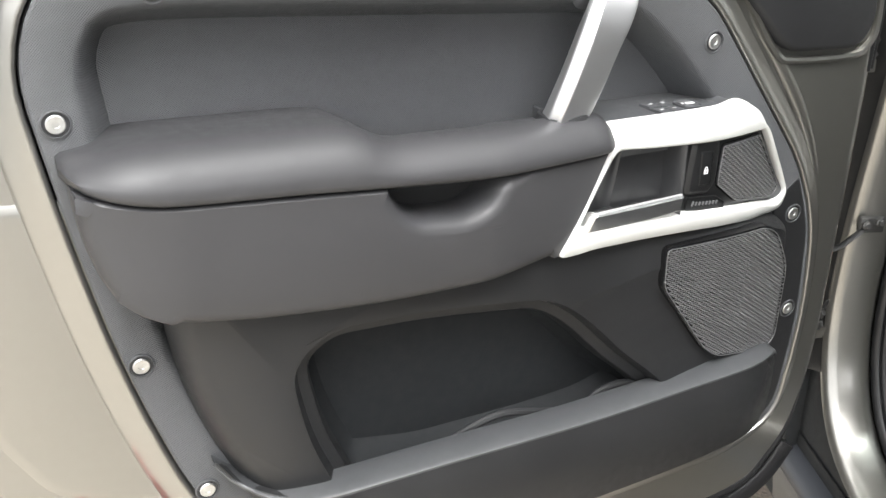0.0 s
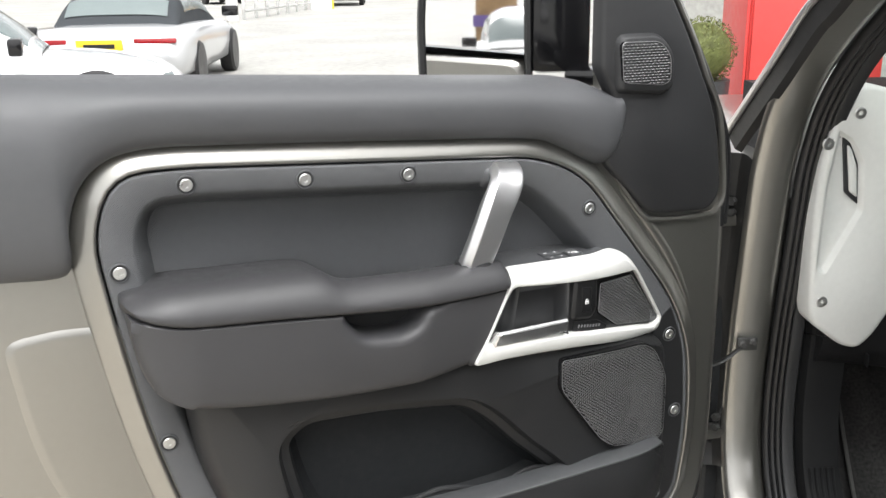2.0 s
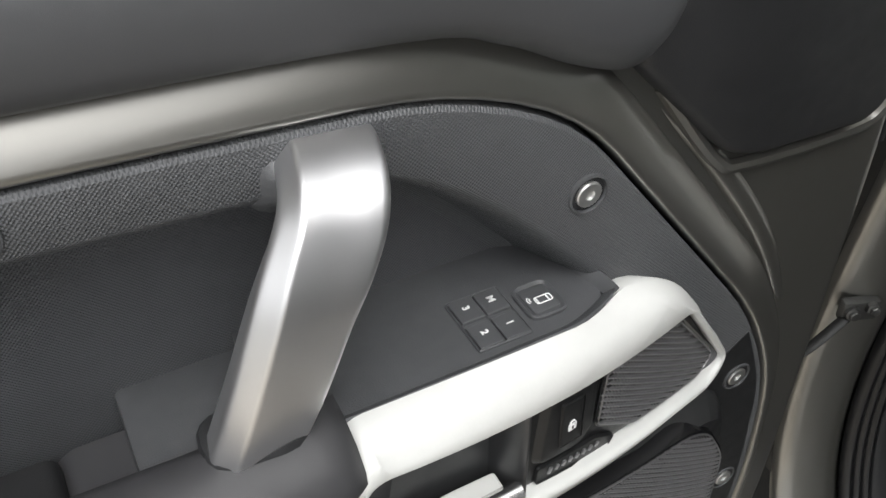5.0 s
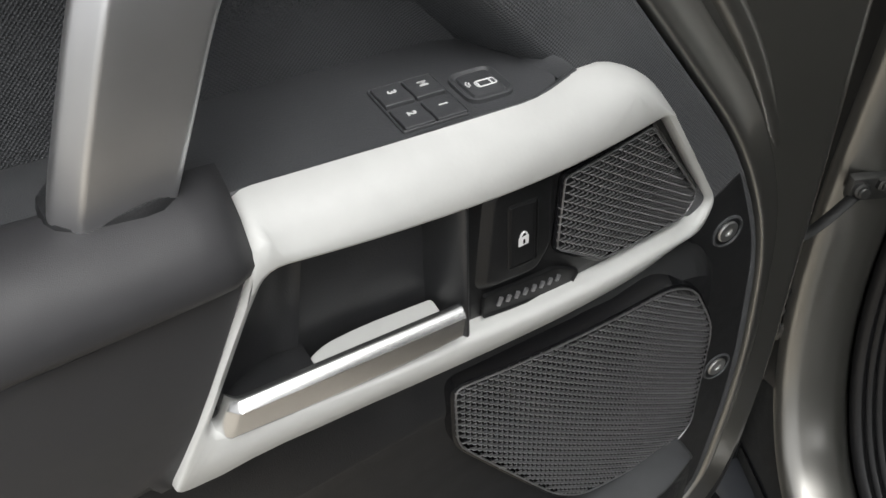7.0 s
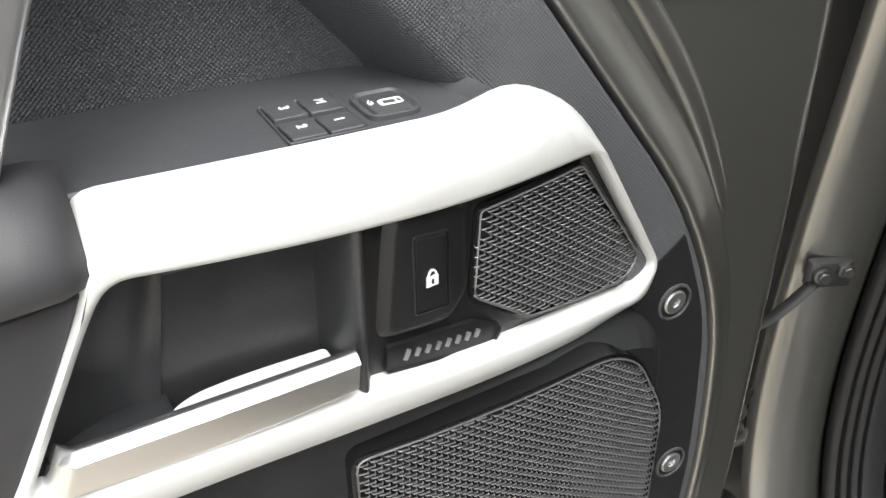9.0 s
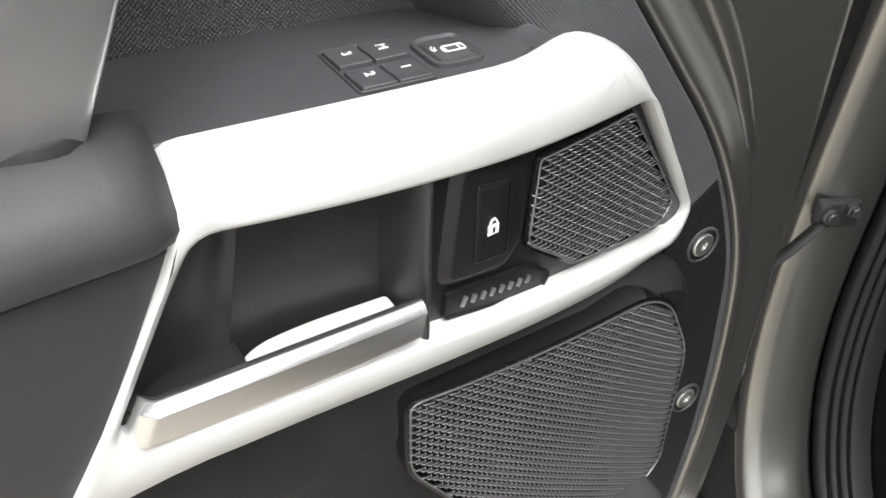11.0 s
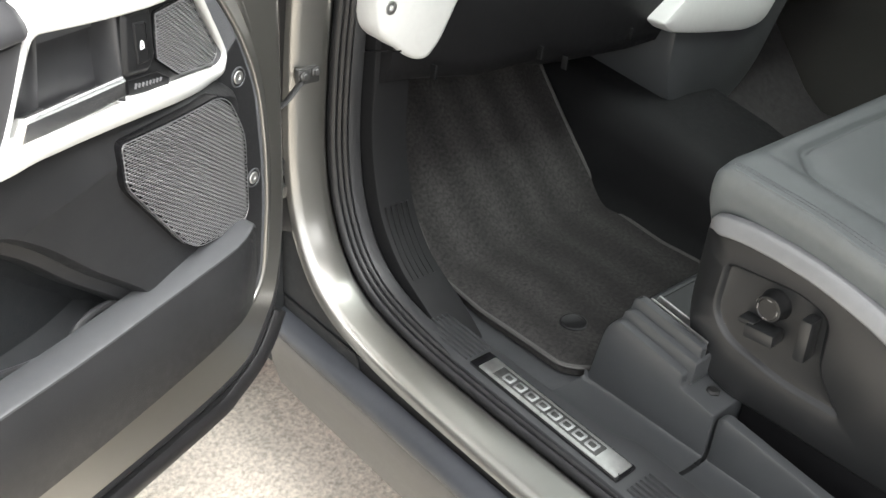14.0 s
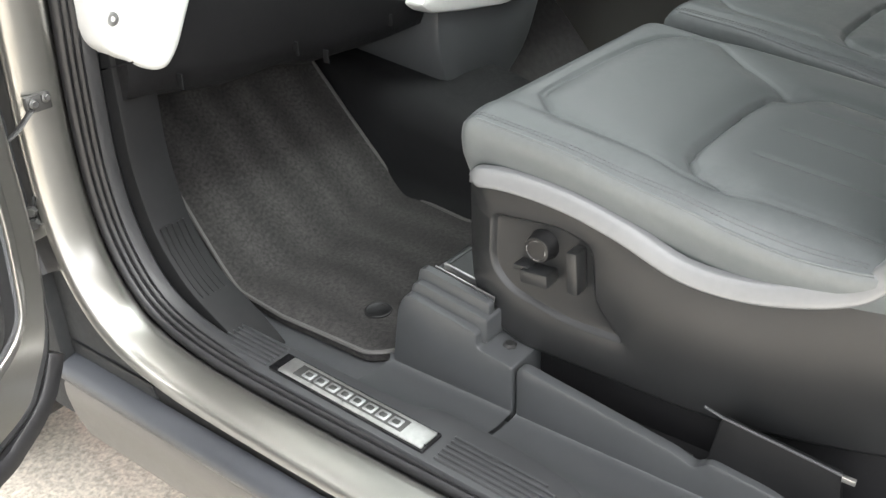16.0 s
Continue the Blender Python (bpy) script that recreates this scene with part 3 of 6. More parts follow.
# ---------------------------------------------------------------- car body round the doorway
car = thing("offroad_car", W(1.4, 0.3, 0.0), "bronze off-road car with its doorway open", "car")
OPEN = [(0.56, 1.94), (0.80, 1.755), (0.935, 1.655), (1.030, 1.585), (1.115, 1.51), (1.172, 1.43), (1.198, 1.35), (1.212, 1.26), (1.230, 1.12), (1.25, 0.95), (1.255, 0.80), (1.23, 0.68), (1.165, 0.59), (1.05, 0.548), (0.86, 0.533), (0.45, 0.529), (0.0, 0.529), (-0.45, 0.529)]
edge = spline(OPEN, 8)
part("painted_aperture", sweep(edge, [(0.792, 0.018), (0.7955, 0.010), (0.802, 0.0052), (0.815, 0.0020), (0.832, -0.0012), (0.850, -0.0036), (0.860, -0.0030), (0.868, 0.002), (0.875, 0.014), (0.90, 0.03)]), paint, car)
# black here puts the shadow between door and wing into the colour
part("hinge_pillar", sweep([p for p in edge if 0.68 < p.y < 1.33], [(0.70, 0.060), (0.76, 0.058), (0.784, 0.050), (0.790, 0.040), (0.7915, 0.014)]), black_and_gap_shade, car)
for c, rr in ((0.883, 0.008), (0.896, 0.007), (0.908, 0.007)):
    part("door_seal", sweep(edge, [(c + rr * math.cos(a), 0.004 - rr * 1.2 * math.sin(a)) for a in [math.pi * (1.3 - 1.6 * k / 8) for k in range(9)]]), rubber, car)
part("aperture_trim", sweep(edge, [(0.912, 0.01), (0.916, 0.0), (0.922, -0.003), (0.938, -0.002), (0.946, 0.008), (0.946, 0.05)]), dark_plastic, car)
low_open = [(f, z) for f, z in OPEN if z < 1.3 and f > 1.0]
# shade of the deep door gap, as a near-black pillar and an added block
part("lower_pillar", side_slab([(f + 0.024, z - 0.018, 0.002) for f, z in low_open] + [(1.05, 0.46), (1.31, 0.46), (1.31, 1.27)], 0.96, 0.800, 0.003, 0.01), felt_and_shade, car, "door pillar below the hinges, coloured dark as gap shade")
part("wing_gap_shade", side_slab([(1.292, 0.36), (1.292, 1.20), (1.42, 1.20), (1.42, 0.36)], 0.96, 0.775, 0.006, 0.02), felt_and_shade, car, "added black block that darkens the gap behind the wing")
# outer sill cladding
sill = [Vector((f, 0.529)) for f in (1.29, 1.1, 0.8, 0.4, 0, -0.5)]
part("sill_gap", sweep(sill, [(0.796, 0.008), (0.803, 0.018), (0.803, 0.048)]), rubber, car)
part("sill_strip", sweep(sill, [(0.800, 0.040), (0.789, 0.043), (0.775, 0.047), (0.766, 0.053), (0.762, 0.062), (0.764, 0.074), (0.772, 0.084)]), strip_plastic, car, "blue-black plastic strip along the sill")
part("rocker_panel", sweep(sill, [(0.772, 0.076), (0.766, 0.088), (0.765, 0.11), (0.772, 0.16), (0.787, 0.215), (0.86, 0.23)]), cladding, car, "grey-brown plastic rocker panel")
# wing and pillar outside
part("front_wing", side_slab([(1.40, 0.42), (1.40, 1.18, 0.04), (1.36, 1.27, 0.03), (2.6, 1.22, 0.1), (2.62, 0.9), (2.5, 0.5), (2.2, 0.42)], 0.95, 0.72, 0.03, 0.05), paint, car)
part("bonnet", top_slab([(0.75, 1.34), (0.75, 2.6), (2.7, 2.6), (2.7, 1.34)], 1.0, 1.275, 0.04, 0.05), paint, car)
out = spline([(0.62, 1.94), (0.975, 1.662), (1.057, 1.606), (1.154, 1.517), (1.281, 1.405), (1.33, 1.36)], 6)
part("pillar_panel", sweep(out, [(0.800, -0.042), (0.788, -0.034), (0.780, 0.0), (0.79, 0.012)]), rubber, car)
g = bmesh.new()
tube([W(0.776 + 0.07 * max(0.0, p.y - 1.3), p.x + 0.001, p.y + 0.001) for p in out[6:]], 0.0065, 8, g)
part("screen_moulding", g, satin, car, "bright strip beside the windscreen")
# roof, far side, rear: added to enclose the cabin and keep daylight out
part("roof", top_slab([(0.85, -1.9), (0.85, 0.60), (2.58, 0.60), (2.58, -1.9)], 1.93, 1.98, 0.02), paint, car)
part("headlining", top_slab([(0.87, -1.85), (0.87, 0.60), (2.56, 0.60), (2.56, -1.85)], 1.90, 1.926, 0.005), headlining, car)
# added pane, tinted to cut the daylight that falls on the mat
screen = part("windscreen", loft([[W(i, f, z) for i in (0.95, 1.4, 2.1, 2.55)] for f, z in ((1.46, 1.425), (1.02, 1.69), (0.61, 1.935))], closed=False, cap_last=False), screen_glass, car, "tinted windscreen glass")
part("far_window", side_slab([(-1.9, 1.29), (-1.9, 1.94), (0.62, 1.94), (1.25, 1.42), (1.25, 1.29)], 2.61, 2.62, 0.002), car_glass, car)
part("far_side", side_slab([(-1.9, 0.45), (-1.9, 1.3), (1.8, 1.3), (1.8, 0.45)], 2.60, 2.70, 0.01), paint, car)
part("rear_wall", front_slab([(0.86, 0.45), (0.86, 1.3), (2.64, 1.3), (2.64, 0.45)], -1.95, -1.88, 0.01), dark_plastic, car)
part("rear_quarter", side_slab([(-1.9, 0.45), (-1.9, 1.95), (-0.62, 1.95), (-0.50, 1.2), (-0.50, 0.45)], 0.95, 0.78, 0.02), paint, car)
part("floor_pan", top_slab([(0.93, -1.9), (0.93, 1.75), (2.6, 1.75), (2.6, -1.9)], 0.42, 0.485, 0.01), cabin_plastic, car, "dark moulded cabin floor")
part("firewall", front_slab([(0.9, 0.45), (0.9, 1.25), (2.64, 1.25), (2.64, 0.45)], 1.80, 1.72, 0.01), felt_and_shade, car)

for f in (1.95, -1.25):
    for i0, sgn in ((0.80, -1), (2.55, 1)):
        wh = part("wheel", turned([(0.20, 0.0), (0.36, 0.0), (0.395, 0.04), (0.395, 0.20), (0.36, 0.24), (0.27, 0.24)], W(i0 + (0.2 if sgn < 0 else -0.2), f, 0.395), (sgn * NX, sgn * NY, 0), 28), rubber, car)
        part("rim", turned([(0.27, 0.20), (0.27, 0.235), (0.24, 0.22), (0.06, 0.20), (0.05, 0.22), (0.01, 0.222)], W(i0 + (0.2 if sgn < 0 else -0.2), f, 0.395), (sgn * NX, sgn * NY, 0), 12), steel, wh)

# cabin trim by the doorway
tread = thing("sill_tread", W(0.94, 0.7, 0.52), "black ribbed sill tread with a metal name plate", "door sill")
SKEW = 0.042


def along(i, f):
    """The tread lies slightly askew to the cabin."""
    return (i + SKEW * (f - 0.896), f)


part("tread_panel", top_slab([(0.886, 0.30, 0.03), (0.907, 1.06, 0.02), (0.985, 1.085, 0.02), (0.980, 0.80, 0.04), (0.982, 0.66, 0.02), (1.000, 0.63, 0.02), (0.992, 0.48, 0.04), (0.975, 0.385, 0.03), (0.945, 0.345, 0.03)], 0.50, 0.541, 0.004), tread_plastic, tread)
for k in range(6):
    i = 0.9185 + 0.0100 * k
    e = 0.372 + 0.010 * max(0, k - 2) ** 1.3
    part("tread_rib", top_slab([along(i, e), along(i, 0.572), along(i + 0.0040, 0.572), along(i + 0.0040, e)], 0.538, 0.5450, 0.0012, 0.001, 2), tread_plastic, tread)
    part("tread_rib", top_slab([along(i, 0.925), along(i, 1.045), along(i + 0.0040, 1.045), along(i + 0.0040, 0.925)], 0.538, 0.5450, 0.0012, 0.001, 2), tread_plastic, tread)
part("plate_frame", top_slab([along(0.9165, 0.590), along(0.9165, 0.915), along(0.9620, 0.915), along(0.9620, 0.590)], 0.538, 0.5455, 0.001, 0.003), gloss_black, tread)
part("name_plate", top_slab([along(0.9195, 0.595), along(0.9195, 0.896), along(0.9590, 0.896), along(0.9590, 0.595)], 0.540, 0.5475, 0.001, 0.003), steel, tread, "brushed metal sill plate")
part("badge_field", top_slab([along(0.9265, 0.640), along(0.9265, 0.868), along(0.9530, 0.868), along(0.9530, 0.640)], 0.5440, 0.5479, 0.0003, 0.001, 2), dull_steel, tread)
for k in range(8):
    f = 0.842 - 0.0262 * k
    for ins_d, zt, mt in ((0.0, 0.5486, satin), (0.0042, 0.5489, dull_steel)):
        part("badge_block", top_slab([along(0.9305 + ins_d, f - 0.0105 + ins_d), along(0.9305 + ins_d, f + 0.0105 - ins_d), along(0.9485 - ins_d, f + 0.0105 - ins_d), along(0.9485 - ins_d, f - 0.0105 + ins_d)], 0.5455, zt, 0.0003, 0.003, 2), mt, tread)
kick = thing("kick_panel", W(0.96, 1.25, 0.5), "moulded kick panel under the dash end, darkened for footwell shade", "trim panel")
# footwell shade is in this panel's near-black colour
part("kick_trim", side_slab([(0.98, 0.50), (1.04, 0.545, 0.03), (1.14, 0.60, 0.04), (1.20, 0.68, 0.04), (1.23, 0.80, 0.05), (1.22, 1.15), (1.75, 1.15), (1.75, 0.49)], 1.02, 0.945, 0.006, 0.02), shaded_plastic, kick)
g = bmesh.new()
tube([W(0.9435, 1.325, 0.945), W(0.9435, 1.235, 0.972), W(0.9435, 1.16, 0.995)], 0.0016, 6, g)
part("kick_seam", g, gloss_black, kick)
# toe board
part("toe_board", loft([[W(0.95, f, z), W(2.6, f, z)] for f, z in ((1.16, 0.487), (1.22, 0.497), (1.28, 0.54), (1.50, 0.785), (1.74, 0.95))], closed=False, cap_last=False), carpet, car)
mat_thing = thing("floor_mat", W(1.3, 1.0, 0.49), "dark grey tufted carpet mat with a black fixing eyelet", "floor mat")


def mat_z(i, f):
    r = max(0.0, f - 1.17)
    rise = 1.12 * r * r / (r + 0.05)
    return 0.497 + rise + 0.0035 * math.sin(i * 52 + 2.0 * math.sin(f * 3)) * min(1, max(0, (f - 0.86) * 6))


rows = []
for a in range(49):
    f = 0.812 + 0.68 * a / 48
    nose = 0.035 * (1 - (f - 0.812) / 0.05) ** 2 if f < 0.862 else 0
    left = 1.073 + 0.11 * max(0, f - 1.05) + nose
    right = 1.56 + 0.16 * max(0, min(0.2, f - 1.0)) - nose
    row = [W(left, f, mat_z(left, f) - 0.006)]
    for k in range(49):
        i = left + (right - left) * k / 48
        row.append(W(i, f, mat_z(i, f) + 0.012))
    row.append(W(right, f, mat_z(right, f) - 0.006))
    rows.append(row)
rows.insert(0, [p - Vector((0, 0, 0.016)) for p in rows[0]])
mat_pile = material("mat_pile", (0.027, 0.0255, 0.025), 0.95, grain=1.0, scale=450, vary=0.9, patch=150)


def brushed(m, period, amount):
    """Pile combed in soft bands that run along the mat."""
    n, l = m.node_tree.nodes, m.node_tree.links
    base = n["Principled BSDF"].inputs["Base Color"]
    was = base.links[0].from_socket
    tc, dot, wob = n.new("ShaderNodeTexCoord"), n.new("ShaderNodeVectorMath"), n.new("ShaderNodeTexNoise")
    dot.operation = "DOT_PRODUCT"
    dot.inputs[1].default_value = (NX, NY, 0)
    wob.inputs["Scale"].default_value = 3
    l.new(tc.outputs["Object"], dot.inputs[0])
    l.new(tc.outputs["Object"], wob.inputs["Vector"])
    push, turn, wave = n.new("ShaderNodeMath"), n.new("ShaderNodeMath"), n.new("ShaderNodeMath")
    push.operation, turn.operation, wave.operation = "MULTIPLY_ADD", "MULTIPLY", "SINE"
    push.inputs[1].default_value = 0.12
    l.new(wob.outputs[0], push.inputs[0])
    l.new(dot.outputs["Value"], push.inputs[2])
    turn.inputs[1].default_value = 2 * math.pi / period
    l.new(push.outputs[0], turn.inputs[0])
    l.new(turn.outputs[0], wave.inputs[0])
    band = n.new("ShaderNodeMapRange")
    band.inputs[1].default_value, band.inputs[2].default_value = -1, 1
    band.inputs[3].default_value, band.inputs[4].default_value = 1 - amount, 1 + amount
    l.new(wave.outputs[0], band.inputs[0])
    mul = n.new("ShaderNodeVectorMath")
    mul.operation = "SCALE"
    l.new(was, mul.inputs[0])
    l.new(band.outputs[0], mul.inputs["Scale"])
    l.new(mul.outputs[0], base)


brushed(mat_pile, 0.110, 0.22)
part("carpet_surface", loft(rows, closed=False, cap_last=False), mat_pile, mat_thing, sharp=70)
g = bmesh.new()
tube([r[1] + Vector((0, 0, -0.001)) for r in rows[1:]], 0.0045, 6, g)
tube([r[-2] + Vector((0, 0, -0.001)) for r in rows[1:]], 0.0045, 6, g)
tube([p + Vector((0, 0, -0.002)) for p in rows[1][1:-1]], 0.004, 6, g)
part("binding", g, binding_tape, mat_thing)
part("eyelet", turned([(0.026, 0.0), (0.026, 0.0025), (0.023, 0.0035), (0.020, 0.0015), (0.0, 0.0010)], W(1.184, 0.918, 0.508), (0, 0, 1), cap=False), rubber, mat_thing)

# dashboard
dash = thing("dashboard", W(1.5, 1.3, 0.95), "black dashboard with a white structural end piece", "dashboard")
lower = []
for i, dz in ((0.955, 0.030), (1.05, 0.022), (1.18, 0.0), (1.32, 0.0), (1.40, -0.018), (1.60, -0.028), (2.2, -0.01), (2.6, 0.0)):
    lower.append([W(i, f, z + dz * k) for f, z, k in ((1.72, 0.93, 1), (1.45, 0.855, 1), (1.27, 0.868, 1), (1.215, 0.892, 1), (1.197, 0.93, 1), (1.188, 1.05, 0.3), (1.20, 1.36, 0), (1.24, 1.42, 0), (1.72, 1.42, 0))])
part("dash_body", loft(lower, cap_first=True, cap_last=True), black_and_cavity_shade, dash, sharp=50)
for i, z in ((1.048, 0.928), (1.312, 0.915), (1.387, 0.880), (1.58, 0.905)):
    g = bmesh.new()
    car_box(g, (i, 1.196, z), (0.0035, 0.014, 0.026), 0.001)
    part("trim_clip", g, shaded_plastic, dash)
END = [(0.913, 1.055, 0.02), (0.904, 1.22, 0.1), (0.911, 1.35, 0.04), (0.928, 1.41, 0.03), (0.947, 1.460, 0.012), (0.985, 1.472, 0.02), (1.03, 1.46), (1.17, 1.42), (1.16, 1.22, 0.04), (1.093, 1.07, 0.03), (1.046, 0.985, 0.02), (1.018, 0.958, 0.015), (0.985, 0.966, 0.02), (0.920, 1.015, 0.015)]
g = bmesh.new()
en = ring(END, 0.02, 4)
dish = ring([(0.935, 1.392, 0.008), (0.964, 1.374, 0.008), (0.990, 1.330, 0.01), (0.998, 1.236, 0.008), (0.938, 1.112, 0.010), (0.917, 1.122, 0.008), (0.920, 1.290, 0.03)], 0.008, 4)
shell = [[g.verts.new(W(p.x, f, p.y)) for p in inset(en, d)] for f, d in ((1.26, 0.0), (1.190, 0.0), (1.183, 0.003), (1.180, 0.010))]
bowl = [[g.verts.new(W(p.x, f, p.y)) for p in inset(dish, d)] for f, d in ((1.180, 0.0), (1.1812, 0.002), (1.1885, 0.008), (1.1905, 0.0105))]
for loops in (shell, bowl):
    for a, b in zip(loops, loops[1:]):
        for k in range(len(a)):
            g.faces.new((a[k - 1], a[k], b[k], b[k - 1]))
es = [g.edges.get((shell[-1][k - 1], shell[-1][k])) for k in range(len(en))] + [g.edges.get((bowl[0][k - 1], bowl[0][k])) for k in range(len(dish))]
bmesh.ops.triangle_fill(g, edges=es, use_beauty=True)
fill(g, bowl[-1])
bmesh.ops.recalc_face_normals(g, faces=g.faces)
part("end_piece", g, white_plastic, dash, "white painted dash end with screws", sharp=50)
part("centre_bracket", front_slab([(1.625, 0.930, 0.01), (1.66, 0.905, 0.02), (1.78, 0.884, 0.04), (1.95, 0.862, 0.03), (2.03, 0.872, 0.03), (2.08, 0.95), (1.7, 0.98)], 1.22, 1.15, 0.012), white_plastic, dash)
stack = thing("centre_console", W(1.75, 1.1, 0.5), "dark centre console under the dash", "console")
part("console_body", front_slab([(1.70, 0.80, 0.04), (1.74, 0.69, 0.04), (1.95, 0.662, 0.03), (2.06, 0.74, 0.05), (2.16, 0.92), (1.70, 0.96)], 1.5, 1.165, 0.02), base_plastic, stack)
tun = []
for f, up in ((-0.6, 0.0), (0.5, 0.0), (0.85, 0.02), (1.02, 0.07), (1.16, 0.10), (1.4, 0.14), (1.72, 0.2)):
    tun.append([W(i, f, 0.488 + (z - 0.488) * (1 + up * 6 * (z > 0.5)) if z < 0.6 else z + up) for i, z in ((1.545, 0.488), (1.575, 0.497), (1.592, 0.535), (1.602, 0.590), (1.625, 0.620), (1.68, 0.632), (1.80, 0.638), (1.90, 0.630), (1.95, 0.60), (1.98, 0.55), (2.0, 0.488))])
part("tunnel", loft(tun, closed=False, cap_last=False), shaded_plastic, stack, "dark moulded floor tunnel", sharp=70)


# ---------------------------------------------------------------- seats
def chain(*pts):
    return list(zip(pts, pts[1:]))


SEAMS = chain((1.2, -0.06), (1.202, 0.11), (1.198, 0.19), (1.187, 0.294), (1.188, 0.373), (1.203, 0.455), (1.213, 0.562), (1.222, 0.590), (1.262, 0.628), (1.285, 0.634), (1.44, 0.635), (1.553, 0.630), (1.618, 0.618), (1.655, 0.594), (1.668, 0.555), (1.666, 0.530), (1.595, 0.453), (1.533, 0.357), (1.5675, 0.304), (1.563, 0.2), (1.555, 0.0))
CROSS = chain((1.533, 0.357), (1.505, 0.379), (1.455, 0.386), (1.3618, 0.389), (1.272, 0.389), (1.235, 0.382), (1.208, 0.362), (1.198, 0.32))
RIBS = [chain((1.2994, 0.3146), (1.31, 0.02)), chain((1.3999, 0.3137), (1.405, 0.02)), chain((1.4941, 0.3112), (1.50, 0.02))]
STITCH = spline([(0.70, 0.950), (0.670, 0.9516), (0.6035, 0.9436), (0.513, 0.9316), (0.428, 0.9123), (0.3475, 0.8981), (0.271, 0.8807), (0.20, 0.8718), (0.135, 0.8743), (0.09, 0.880), (-0.06, 0.90)], 6)


def stitch_z(f):
    """Height of the sewn outer edge of the cushion."""
    for a, b in zip(STITCH, STITCH[1:]):
        if b.x <= f <= a.x:
            return a.y + (b.y - a.y) * (a.x - f) / max(1e-6, a.x - b.x)
    return STITCH[0].y if f > 0.5 else STITCH[-1].y


def near(i, f, lines):
    d = 9.0
    for (a0, b0), (a1, b1) in lines:
        vx, vy = a1 - a0, b1 - b0
        t = max(0, min(1, ((i - a0) * vx + (f - b0) * vy) / (vx * vx + vy * vy)))
        d = min(d, math.hypot(i - a0 - t * vx, f - b0 - t * vy))
    return d


def cushion_z(i, f):
    q = max(0, 0.64 - f)
    z = 0.955 - 0.10 * q - 0.06 * q * q
    # outer edge falls to the stitching, the far edge and the nose are rounded
    d = max(0.0, i - 1.132)
    if d < 0.075:
        z -= (z - stitch_z(f)) * (1 - d / 0.075) ** 2 - 0.004 * math.sin(math.pi * d / 0.075)
    e = 0.0
    for d, r in ((1.712 - i, 0.05), (0.690 + 0.006 * min(1, max(0, (i - 1.13) / 0.08)) - f, 0.045)):
        if d < r:
            k = 1 - max(0.0, d) / r
            e += r * (1 - math.sqrt(max(0.0, 1 - k * k)))
    z -= e
    d = near(i, f, SEAMS)
    z -= 0.0050 * math.exp(-(d / 0.0040) ** 2) + 0.0045 * math.exp(-(d / 0.022) ** 2)
    d = near(i, f, CROSS)
    z -= 0.0095 * math.exp(-(d / 0.0048) ** 2) + 0.0085 * math.exp(-(d / 0.030) ** 2)
    for r in RIBS:
        z -= 0.0022 * math.exp(-(near(i, f, r) / 0.0045) ** 2)
    return z


